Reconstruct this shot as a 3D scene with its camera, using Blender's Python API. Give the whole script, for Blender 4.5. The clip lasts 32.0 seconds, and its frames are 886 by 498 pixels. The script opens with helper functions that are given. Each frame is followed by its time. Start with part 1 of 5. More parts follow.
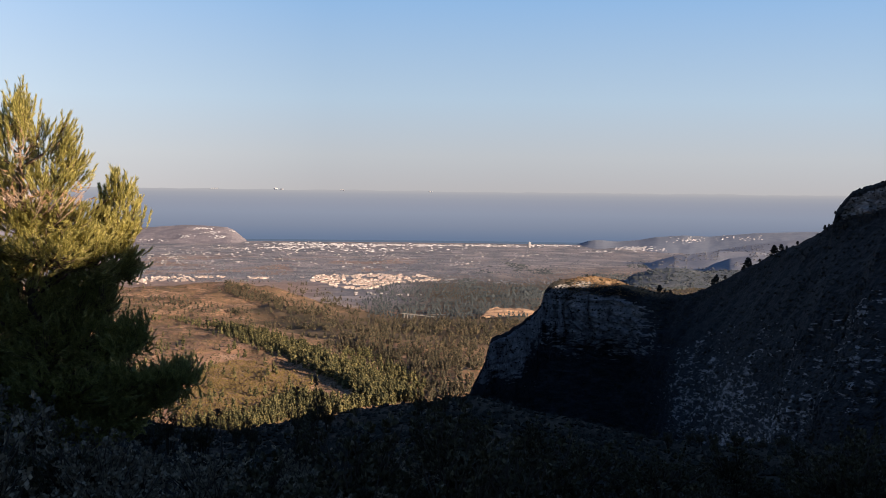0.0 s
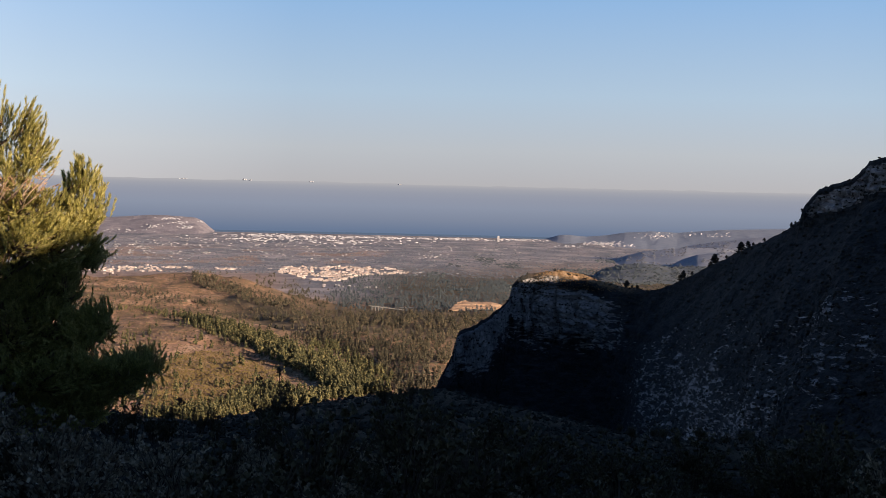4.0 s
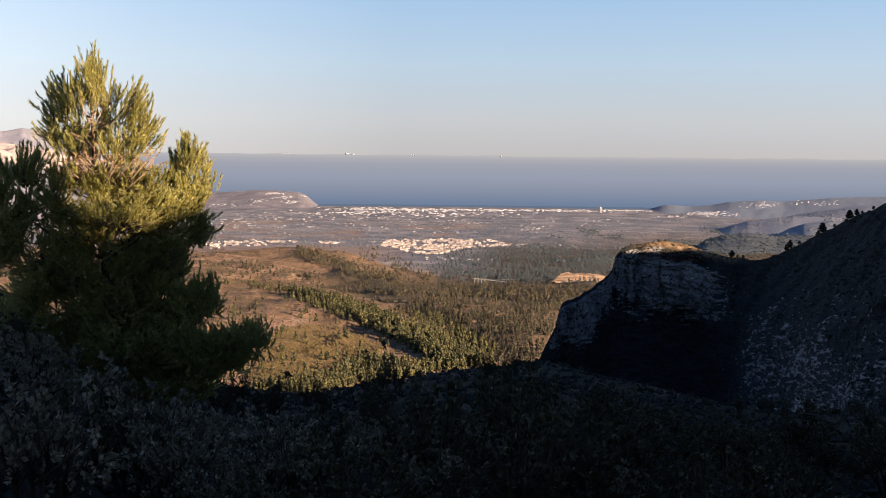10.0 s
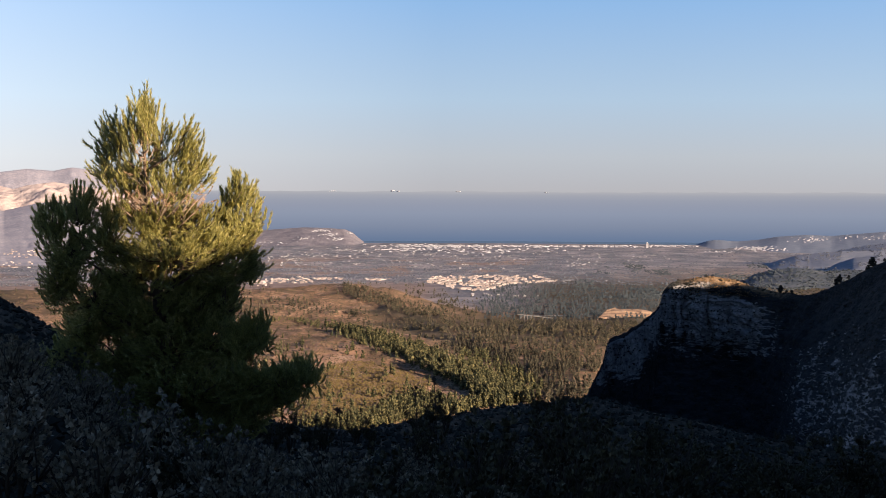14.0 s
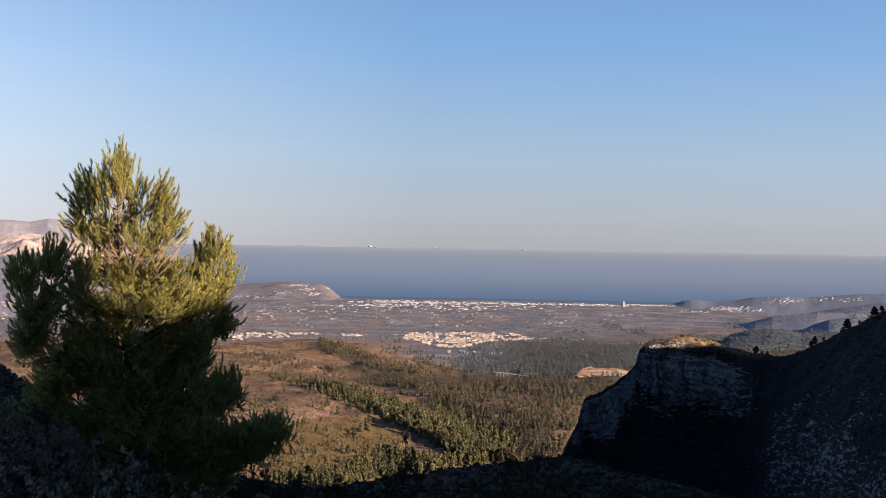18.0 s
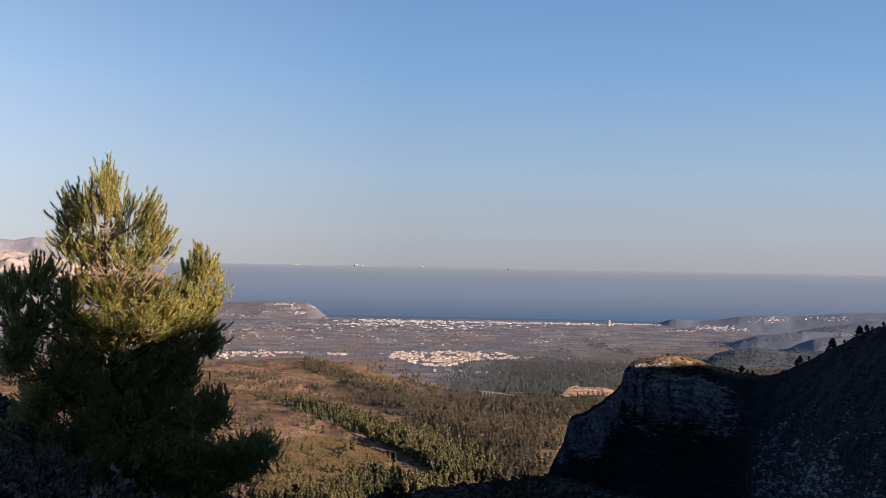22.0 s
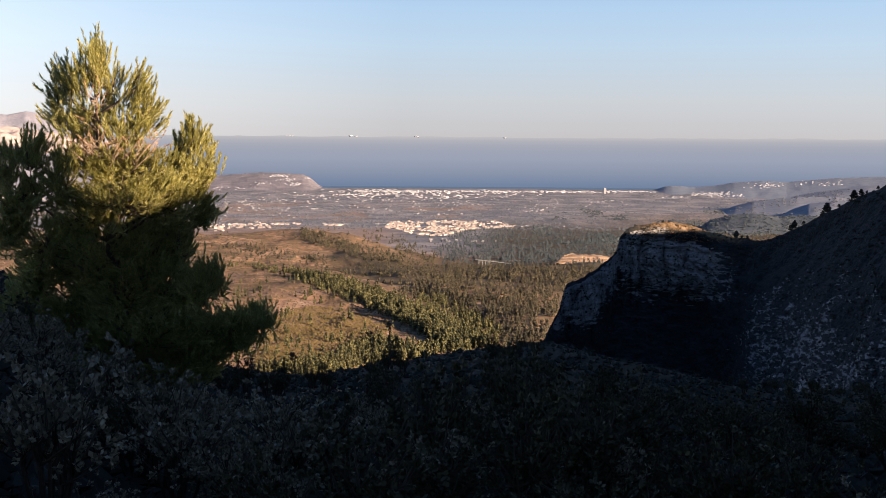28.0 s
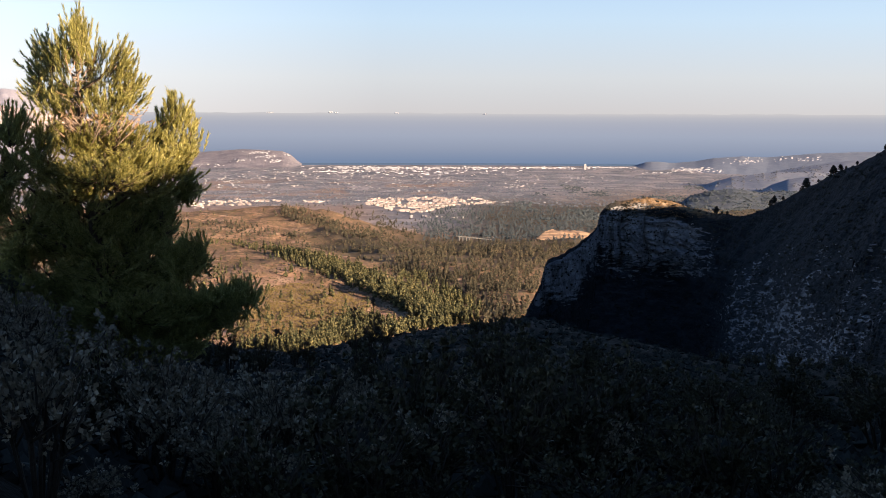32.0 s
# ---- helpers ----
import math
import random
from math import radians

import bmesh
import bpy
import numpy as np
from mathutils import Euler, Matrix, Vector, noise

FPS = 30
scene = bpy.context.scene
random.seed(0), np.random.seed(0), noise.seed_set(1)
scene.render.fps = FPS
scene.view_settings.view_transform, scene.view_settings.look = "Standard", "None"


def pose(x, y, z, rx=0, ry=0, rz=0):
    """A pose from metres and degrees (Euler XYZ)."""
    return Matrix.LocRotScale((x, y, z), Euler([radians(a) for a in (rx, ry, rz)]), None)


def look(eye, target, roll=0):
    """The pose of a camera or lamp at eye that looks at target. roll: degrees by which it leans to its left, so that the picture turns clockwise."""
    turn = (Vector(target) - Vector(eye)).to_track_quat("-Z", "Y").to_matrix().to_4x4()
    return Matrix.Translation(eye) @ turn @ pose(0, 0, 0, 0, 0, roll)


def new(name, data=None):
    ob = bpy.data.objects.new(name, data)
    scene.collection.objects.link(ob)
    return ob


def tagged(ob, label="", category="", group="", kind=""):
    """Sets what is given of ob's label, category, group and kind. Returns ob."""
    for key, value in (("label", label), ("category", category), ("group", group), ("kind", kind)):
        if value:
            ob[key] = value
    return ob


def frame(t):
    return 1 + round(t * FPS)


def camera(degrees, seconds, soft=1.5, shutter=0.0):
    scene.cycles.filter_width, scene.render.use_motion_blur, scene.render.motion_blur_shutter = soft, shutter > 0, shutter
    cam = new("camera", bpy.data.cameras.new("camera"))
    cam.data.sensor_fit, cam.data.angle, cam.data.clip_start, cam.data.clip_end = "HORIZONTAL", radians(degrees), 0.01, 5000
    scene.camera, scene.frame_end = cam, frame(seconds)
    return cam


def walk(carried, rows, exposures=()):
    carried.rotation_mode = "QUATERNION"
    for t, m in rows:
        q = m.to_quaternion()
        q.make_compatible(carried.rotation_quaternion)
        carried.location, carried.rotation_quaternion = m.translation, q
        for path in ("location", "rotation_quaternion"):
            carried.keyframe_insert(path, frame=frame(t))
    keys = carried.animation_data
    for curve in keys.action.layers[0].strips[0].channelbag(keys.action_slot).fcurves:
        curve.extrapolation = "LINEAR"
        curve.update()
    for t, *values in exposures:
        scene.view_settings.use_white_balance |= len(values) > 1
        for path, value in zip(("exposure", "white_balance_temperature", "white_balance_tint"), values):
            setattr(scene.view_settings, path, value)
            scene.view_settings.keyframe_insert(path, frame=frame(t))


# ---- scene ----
from mathutils.bvhtree import BVHTree

cam = camera(35.03, 32.0, soft=0.8)

# seconds; heading, tilt and lean in degrees; the eye's sway in metres
ROWS = [
    (0.0, 4.850, -2.342, 0.684, -0.0319, -0.0000, 0.0118),
    (0.5, 3.620, -1.309, 1.249, -0.0303, -0.0000, 0.0075),
    (1.0, 4.128, -1.309, 1.660, 0.0009, 0.0000, -0.0074),
    (1.5, 5.160, -0.978, 1.572, 0.0150, 0.0000, -0.0020),
    (2.0, 4.829, -0.874, 1.695, -0.0040, -0.0000, 0.0005),
    (2.5, 4.968, -0.888, 1.781, 0.0181, 0.0000, -0.0023),
    (3.0, 5.030, -0.897, 1.669, -0.0007, -0.0000, -0.0035),
    (3.5, 5.673, -1.661, 1.754, 0.0072, -0.0000, -0.0063),
    (4.0, 6.135, -2.597, 1.403, 0.0277, 0.0000, -0.0130),
    (4.5, 4.695, -2.158, 1.232, 0.0070, -0.0000, 0.0030),
    (6.5, 4.622, -2.427, 0.568, 0.0161, 0.0000, -0.0088),
    (7.0, 4.087, -2.742, 0.471, 0.0118, -0.0000, -0.0043),
    (7.5, 3.845, -2.500, 0.353, 0.0312, 0.0000, 0.0130),
    (8.0, 3.696, -4.175, 0.260, 0.0305, -0.0000, 0.0098),
    (8.5, 3.304, -2.859, 0.722, 0.0285, 0.0000, 0.0040),
    (9.0, 1.791, -2.951, 0.755, 0.0204, 0.0000, 0.0016),
    (9.5, 0.803, -4.165, 0.843, -0.0017, -0.0000, -0.0010),
    (10.0, 1.980, -3.804, 0.580, 0.0193, 0.0000, -0.0026),
    (10.5, 1.332, -3.880, 0.521, 0.0142, 0.0000, 0.0072),
    (11.0, 0.874, -3.585, 0.345, 0.0014, 0.0000, -0.0033),
    (11.5, 0.485, -2.596, 0.502, 0.0013, -0.0000, 0.0038),
    (12.0, 0.562, -2.238, 0.513, -0.0031, 0.0000, 0.0023),
    (12.5, 0.719, -2.031, 0.574, 0.0075, 0.0000, -0.0018),
    (13.0, 0.000, -2.099, 0.500, -0.0160, 0.0000, 0.0085),
    (13.5, 0.167, -2.420, 0.536, -0.0263, 0.0000, -0.0038),
    (14.0, 0.100, -2.331, 0.204, -0.0510, -0.0000, -0.0091),
    (14.5, -0.405, -2.176, 0.297, -0.0459, -0.0000, -0.0021),
    (16.5, -1.026, -1.953, 0.526, 0.0020, 0.0000, -0.0010),
    (17.0, -0.317, -1.239, 0.926, -0.0089, 0.0000, 0.0065),
    (17.5, 0.800, -0.360, 1.051, 0.0008, -0.0000, 0.0165),
    (18.0, 1.003, -0.016, 0.991, 0.0139, 0.0000, 0.0180),
    (18.5, 0.716, -0.112, 1.114, 0.0216, -0.0000, 0.0135),
    (19.0, 0.865, -0.545, 1.034, 0.0113, 0.0000, 0.0138),
    (19.5, 0.926, -0.240, 1.118, 0.0076, -0.0000, 0.0099),
    (20.0, 1.421, -0.322, 1.101, -0.0128, -0.0000, 0.0144),
    (20.5, 1.710, 0.203, 1.025, -0.0174, -0.0000, 0.0122),
    (21.0, 2.393, 0.221, 0.803, -0.0239, -0.0000, 0.0081),
    (21.5, 2.563, 0.316, 0.662, -0.0319, -0.0000, 0.0038),
    (22.0, 1.568, 0.764, 1.064, -0.0245, -0.0000, 0.0053),
    (22.5, 1.058, 0.574, 0.646, -0.0313, -0.0000, 0.0018),
    (23.0, 0.979, 0.083, 0.690, -0.0208, -0.0000, 0.0087),
    (23.5, 1.020, 0.113, 0.161, -0.0063, 0.0000, 0.0018),
    (24.0, 1.762, 0.666, 0.200, -0.0008, -0.0000, 0.0153),
    (24.5, 2.638, -0.645, 0.021, 0.0022, 0.0000, 0.0166),
    (25.0, 2.408, -0.522, 0.201, 0.0014, 0.0000, 0.0090),
    (25.5, 2.675, -1.895, 0.203, -0.0011, -0.0000, 0.0056),
    (26.0, 2.391, -3.132, 0.119, 0.0236, 0.0000, 0.0236),
    (26.5, 2.584, -3.537, 0.197, -0.0012, 0.0000, 0.0316),
    (28.5, 1.598, -4.677, 0.295, 0.0216, 0.0000, -0.0229),
    (29.0, 1.596, -4.581, 0.157, 0.0413, 0.0000, -0.0216),
    (29.5, 2.313, -4.364, 0.672, 0.0356, -0.0000, -0.0472),
    (30.0, 2.057, -4.167, 0.232, 0.0129, -0.0000, -0.0299),
    (30.5, 1.958, -4.116, -0.315, 0.0203, -0.0000, -0.0318),
    (31.0, 2.443, -5.415, 0.087, -0.0034, -0.0000, -0.0392),
    (31.5, 2.765, -5.207, 0.111, -0.0285, -0.0000, -0.0213),
    (32.0, 2.621, -5.508, 0.224, -0.0515, -0.0000, -0.0224),
]


def view(head, tilt, lean, x, y, z):
    """The camera's pose from its heading (to the right of +y), tilt and lean in degrees."""
    h, p = radians(head), radians(tilt)
    eye = Vector((x, y, z))
    return look(eye, eye + Vector((math.sin(h) * math.cos(p), math.cos(h) * math.cos(p), math.sin(p))), lean)


EXPOSURES = [(0.0, 1.35, 6650, 10), (4.0, 1.30, 6600, 10), (7.0, 1.40, 6850, 10), (10.0, 1.50, 6850, 10), (13.0, 1.37, 6500, 10), (16.5, 1.36, 6430, 10),
             (19.0, 1.13, 6290, 10), (24.0, 1.07, 6260, 10), (26.5, 1.40, 6600, 10), (29.0, 1.66, 6750, 10), (32.0, 1.76, 6800, 10)]
walk(cam, [(r[0], view(*r[1:])) for r in ROWS], EXPOSURES)

# ---- world, sun ----
SUN_AZ, SUN_EL = 130.0, 14.0        # to the right of the view and a little behind it, low
to_sun = Vector((math.sin(radians(SUN_AZ)) * math.cos(radians(SUN_EL)),
                 math.cos(radians(SUN_AZ)) * math.cos(radians(SUN_EL)), math.sin(radians(SUN_EL))))

world = bpy.data.worlds.new("sky")
scene.world = world
world.use_nodes = True
wt = world.node_tree
wt.nodes.clear()


def link(tree, a, b):
    tree.links.new(a, b)


def ramp_node(tree, stops, mode="LINEAR"):
    n = tree.nodes.new("ShaderNodeValToRGB")
    n.color_ramp.interpolation = mode
    while len(n.color_ramp.elements) < len(stops):
        n.color_ramp.elements.new(0.5)
    for e, (p, c) in zip(n.color_ramp.elements, stops):
        e.position = p
        e.color = (*c, 1) if len(c) == 3 else c
    return n


w_out = wt.nodes.new("ShaderNodeOutputWorld")
w_bg = wt.nodes.new("ShaderNodeBackground")
w_sky = wt.nodes.new("ShaderNodeTexSky")
w_sky.sky_type = "NISHITA"
w_sky.sun_disc = False
w_sky.sun_elevation = radians(SUN_EL)
w_sky.sun_rotation = radians(SUN_AZ)
w_sky.altitude, w_sky.air_density, w_sky.dust_density, w_sky.ozone_density = 400, 1.0, 1.2, 2.0
w_geo = wt.nodes.new("ShaderNodeTexCoord")
w_sep = wt.nodes.new("ShaderNodeSeparateXYZ")
link(wt, w_geo.outputs["Generated"], w_sep.inputs[0])
# the hazy air low over the sea: pale mauve at the horizon, then light blue, then the open sky
w_map = wt.nodes.new("ShaderNodeMapRange")
w_map.inputs[1].default_value, w_map.inputs[2].default_value = 0.0, 0.5
link(wt, w_sep.outputs[2], w_map.inputs[0])
w_haze = ramp_node(wt, [(0.0, (0.425, 0.420, 0.442)), (0.05, (0.455, 0.490, 0.535)), (0.13, (0.398, 0.532, 0.680)),
                        (0.28, (0.238, 0.445, 0.755)), (0.50, (0.15, 0.31, 0.62)), (1.0, (0.06, 0.15, 0.36))])
link(wt, w_map.outputs[0], w_haze.inputs[0])
w_mul = wt.nodes.new("ShaderNodeVectorMath")
w_mul.operation = "SCALE"
w_mul.inputs["Scale"].default_value = 0.05
link(wt, w_sky.outputs[0], w_mul.inputs[0])
w_mixf = ramp_node(wt, [(0.0, (1, 1, 1)), (0.35, (0.92, 0.92, 0.92)), (1.0, (0.5, 0.5, 0.5))])
link(wt, w_map.outputs[0], w_mixf.inputs[0])
w_mix = wt.nodes.new("ShaderNodeMix")
w_mix.data_type = "RGBA"
link(wt, w_mixf.outputs[0], w_mix.inputs[0])
link(wt, w_mul.outputs[0], w_mix.inputs[6])
link(wt, w_haze.outputs[0], w_mix.inputs[7])
w_side = wt.nodes.new("ShaderNodeMapRange")          # a little brighter away from the sun's side
w_side.inputs[1].default_value, w_side.inputs[2].default_value = -0.6, 0.6
link(wt, w_sep.outputs[0], w_side.inputs[0])
w_lift = ramp_node(wt, [(0.0, (0.80, 0.80, 0.80)), (0.25, (0.79, 0.79, 0.79)), (0.36, (0.645, 0.645, 0.645)), (0.5, (0.53, 0.53, 0.53)), (0.62, (0.525, 0.525, 0.525)), (0.8, (0.545, 0.545, 0.545)), (1.0, (0.5, 0.5, 0.5))])
link(wt, w_side.outputs[0], w_lift.inputs[0])
w_twice = wt.nodes.new("ShaderNodeMath")
w_twice.operation = "MULTIPLY_ADD"
w_twice.inputs[1].default_value, w_twice.inputs[2].default_value = 2.0, -1.0
link(wt, w_lift.outputs[0], w_twice.inputs[0])
w_pale = wt.nodes.new("ShaderNodeVectorMath")
w_pale.operation = "SCALE"
w_pale.inputs[0].default_value = (0.50, 0.49, 0.47)
w_low = ramp_node(wt, [(0.0, (1, 1, 1)), (0.25, (0.8, 0.8, 0.8)), (0.6, (0, 0, 0))])          # it fades upwards
link(wt, w_map.outputs[0], w_low.inputs[0])
w_glow = wt.nodes.new("ShaderNodeMath")
w_glow.operation = "MULTIPLY"
link(wt, w_twice.outputs[0], w_glow.inputs[0])
link(wt, w_low.outputs[0], w_glow.inputs[1])
link(wt, w_glow.outputs[0], w_pale.inputs["Scale"])
w_tint = wt.nodes.new("ShaderNodeVectorMath")
w_tint.operation = "ADD"
link(wt, w_mix.outputs[2], w_tint.inputs[0])
link(wt, w_pale.outputs[0], w_tint.inputs[1])
link(wt, w_tint.outputs[0], w_bg.inputs[0])
w_bg.inputs[1].default_value = 0.42
link(wt, w_bg.outputs[0], w_out.inputs[0])

sun = new("sun", bpy.data.lights.new("sun", "SUN"))
sun.data.energy, sun.data.angle, sun.data.color = 5.0, radians(0.5), (1.0, 0.745, 0.53)
sun.matrix_world = look((0, 0, 0), -to_sun)


# ---- materials ----
def material(name, stops, scale=1.0, fine=8.0, rough=0.9, bump=0.3, bump_dist=0.05, island=False, spec=0.2, random_object=False, vary=0.45):
    """A rough natural surface: colour stops over noise at two scales, with a fine relief."""
    m = bpy.data.materials.new(name)
    m.use_nodes = True
    t = m.node_tree
    b = t.nodes["Principled BSDF"]
    b.inputs["Roughness"].default_value = rough
    b.inputs["Specular IOR Level"].default_value = spec
    co = t.nodes.new("ShaderNodeTexCoord")
    n1 = t.nodes.new("ShaderNodeTexNoise")
    n1.inputs["Scale"].default_value, n1.inputs["Detail"].default_value = scale, 6
    n2 = t.nodes.new("ShaderNodeTexNoise")
    n2.inputs["Scale"].default_value, n2.inputs["Detail"].default_value = scale * fine, 4
    link(t, co.outputs["Object"], n1.inputs["Vector"])
    link(t, co.outputs["Object"], n2.inputs["Vector"])
    mx = t.nodes.new("ShaderNodeMath")
    mx.operation = "MULTIPLY_ADD"
    mx.inputs[1].default_value = 0.5
    sc = t.nodes.new("ShaderNodeMath")
    sc.operation = "MULTIPLY"
    sc.inputs[1].default_value = 0.5
    link(t, n1.outputs[0], sc.inputs[0])
    link(t, n2.outputs[0], mx.inputs[0])
    link(t, sc.outputs[0], mx.inputs[2])
    fac = mx.outputs[0]
    if island or random_object:
        g = t.nodes.new("ShaderNodeNewGeometry" if island else "ShaderNodeObjectInfo")
        a = t.nodes.new("ShaderNodeMath")
        a.operation = "MULTIPLY_ADD"
        a.inputs[1].default_value = vary
        s2 = t.nodes.new("ShaderNodeMath")
        s2.operation = "MULTIPLY"
        s2.inputs[1].default_value = 1.0 - vary
        link(t, g.outputs["Random Per Island" if island else "Random"], a.inputs[0])
        link(t, fac, s2.inputs[0])
        link(t, s2.outputs[0], a.inputs[2])
        fac = a.outputs[0]
    r = ramp_node(t, stops)
    link(t, fac, r.inputs[0])
    link(t, r.outputs[0], b.inputs["Base Color"])
    if bump:
        bp = t.nodes.new("ShaderNodeBump")
        bp.inputs["Strength"].default_value, bp.inputs["Distance"].default_value = bump, bump_dist
        link(t, n2.outputs[0], bp.inputs["Height"])
        link(t, bp.outputs[0], b.inputs["Normal"])
    return m


def land_material():
    """The land: dry scrub, with bare soil, woodland floor, haze-tinted farmed plain and a shade-darkened near shelf
    where the cover layer says so.
    """
    m = bpy.data.materials.new("land")
    m.use_nodes = True
    t = m.node_tree
    b = t.nodes["Principled BSDF"]
    b.inputs["Roughness"].default_value, b.inputs["Specular IOR Level"].default_value = 0.95, 0.1
    co = t.nodes.new("ShaderNodeTexCoord")

    def noise_ramp(scale, stops, stretch=None, detail=6):
        n = t.nodes.new("ShaderNodeTexNoise")
        n.inputs["Scale"].default_value, n.inputs["Detail"].default_value = scale, detail
        n.inputs["Roughness"].default_value = 0.62
        if stretch:
            mp = t.nodes.new("ShaderNodeMapping")
            mp.inputs["Scale"].default_value = stretch
            link(t, co.outputs["Object"], mp.inputs[0])
            link(t, mp.outputs[0], n.inputs["Vector"])
        else:
            link(t, co.outputs["Object"], n.inputs["Vector"])
        r = ramp_node(t, stops)
        link(t, n.outputs[0], r.inputs[0])
        return n, r

    def mix(f, a, c):
        x = t.nodes.new("ShaderNodeMix")
        x.data_type = "RGBA"
        link(t, f, x.inputs[0])
        link(t, a, x.inputs[6])
        link(t, c, x.inputs[7])
        return x.outputs[2]

    _, scrub = noise_ramp(0.045, [(0.32, (0.088, 0.064, 0.044)), (0.45, (0.205, 0.128, 0.083)), (0.55, (0.340, 0.204, 0.132)), (0.68, (0.50, 0.334, 0.232))], None, 12)
    nf, dots = noise_ramp(0.30, [(0.44, (0, 0, 0)), (0.60, (0.9, 0.9, 0.9))], detail=7)
    _, green = noise_ramp(0.02, [(0.3, (0.062, 0.062, 0.040)), (0.7, (0.135, 0.105, 0.066))], None, 8)
    col = mix(dots.outputs[0], scrub.outputs[0], green.outputs[0])
    cover = t.nodes.new("ShaderNodeVertexColor")
    cover.layer_name = "cover"
    sep = t.nodes.new("ShaderNodeSeparateColor")
    link(t, cover.outputs[0], sep.inputs[0])
    # Plain, parcels and plots are blued: distance haze is painted into their colours.
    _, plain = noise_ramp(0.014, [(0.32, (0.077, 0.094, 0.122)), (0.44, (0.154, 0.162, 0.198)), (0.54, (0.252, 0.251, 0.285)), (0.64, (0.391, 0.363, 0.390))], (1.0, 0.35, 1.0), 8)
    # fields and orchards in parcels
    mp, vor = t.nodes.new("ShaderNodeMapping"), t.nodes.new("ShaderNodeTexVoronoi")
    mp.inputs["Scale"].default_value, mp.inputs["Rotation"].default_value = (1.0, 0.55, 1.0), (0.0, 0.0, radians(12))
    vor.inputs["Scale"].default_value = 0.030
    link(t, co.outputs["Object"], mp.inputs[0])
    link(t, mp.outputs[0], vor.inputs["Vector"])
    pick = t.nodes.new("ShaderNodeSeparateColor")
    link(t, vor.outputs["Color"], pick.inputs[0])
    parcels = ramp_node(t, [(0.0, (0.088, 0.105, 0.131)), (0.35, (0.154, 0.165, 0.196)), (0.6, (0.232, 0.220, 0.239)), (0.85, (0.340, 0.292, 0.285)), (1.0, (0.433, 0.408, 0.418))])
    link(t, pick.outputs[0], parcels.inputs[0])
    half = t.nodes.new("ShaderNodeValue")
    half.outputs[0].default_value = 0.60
    hazy_farm = mix(half.outputs[0], plain.outputs[0], parcels.outputs[0])
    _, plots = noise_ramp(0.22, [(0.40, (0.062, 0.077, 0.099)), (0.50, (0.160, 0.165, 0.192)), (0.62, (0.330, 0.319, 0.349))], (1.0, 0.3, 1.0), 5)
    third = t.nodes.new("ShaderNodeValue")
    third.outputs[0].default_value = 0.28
    hazy_farm = mix(third.outputs[0], hazy_farm, plots.outputs[0])
    _, wood = noise_ramp(0.03, [(0.35, (0.046, 0.041, 0.030)), (0.65, (0.125, 0.096, 0.067))])
    _, soil = noise_ramp(0.05, [(0.35, (0.26, 0.155, 0.102)), (0.55, (0.36, 0.230, 0.160)), (0.7, (0.45, 0.32, 0.235))])
    col = mix(sep.outputs[0], col, hazy_farm)
    col = mix(sep.outputs[1], col, wood.outputs[0])
    col = mix(sep.outputs[2], col, soil.outputs[0])
    # Near-black base colour puts the foreground's shade into the shelf and valley side.
    _, shelf_shade = noise_ramp(0.8, [(0.35, (0.012, 0.009, 0.007)), (0.7, (0.032, 0.025, 0.019))])
    col = mix(cover.outputs["Alpha"], col, shelf_shade.outputs[0])
    link(t, col, b.inputs["Base Color"])
    bp = t.nodes.new("ShaderNodeBump")
    bp.inputs["Strength"].default_value, bp.inputs["Distance"].default_value = 0.6, 1.5
    link(t, nf.outputs[0], bp.inputs["Height"])
    link(t, bp.outputs[0], b.inputs["Normal"])
    return m


M_LAND = land_material()
M_ROCK = material("limestone", [(0.30, (0.06, 0.055, 0.045)), (0.45, (0.13, 0.12, 0.105)), (0.60, (0.24, 0.22, 0.19)), (0.75, (0.34, 0.31, 0.27))], 0.10, 9, 0.9, 0.9, 1.2)
M_NEEDLE = material("pine_needles", [(0.20, (0.108, 0.122, 0.058)), (0.5, (0.365, 0.350, 0.108)), (0.8, (0.70, 0.63, 0.27))], 0.6, 6, 0.45, 0, island=True, spec=0.5)
M_BARK = material("pine_bark", [(0.3, (0.06, 0.045, 0.035)), (0.55, (0.17, 0.12, 0.085)), (0.75, (0.30, 0.23, 0.17))], 3, 8, 0.95, 0.8, 0.03)
# Two tones of shrub leaf: deep shade and open skylight put into the colour.
M_LEAF = material("shaded_shrub_leaves", [(0.25, (0.024, 0.022, 0.011)), (0.55, (0.052, 0.046, 0.023)), (0.8, (0.105, 0.090, 0.047))], 1.5, 6, 0.6, 0, island=True, spec=0.3)
M_LEAF_PALE = material("skylit_shrub_leaves", [(0.25, (0.105, 0.085, 0.060)), (0.55, (0.215, 0.178, 0.125)), (0.8, (0.36, 0.305, 0.220))], 1.5, 6, 0.6, 0, island=True, spec=0.3)
M_DEADWOOD = material("pale_dead_wood", [(0.3, (0.20, 0.145, 0.11)), (0.7, (0.42, 0.32, 0.25))], 6, 6, 0.9, 0.3, 0.01)
M_WITHERED = material("withered_needles", [(0.25, (0.20, 0.125, 0.070)), (0.8, (0.48, 0.33, 0.21))], 2, 6, 0.8, 0, island=True, spec=0.1)
M_TWIG = material("dry_twigs", [(0.3, (0.026, 0.020, 0.015)), (0.7, (0.062, 0.048, 0.036))], 5, 8, 0.9, 0.4, 0.01)
M_FARPINE = material("hill_pine_foliage", [(0.25, (0.020, 0.024, 0.015)), (0.5, (0.072, 0.074, 0.038)), (0.8, (0.205, 0.180, 0.085))], 0.05, 6, 0.9, 0, island=True, spec=0.1, vary=0.45)
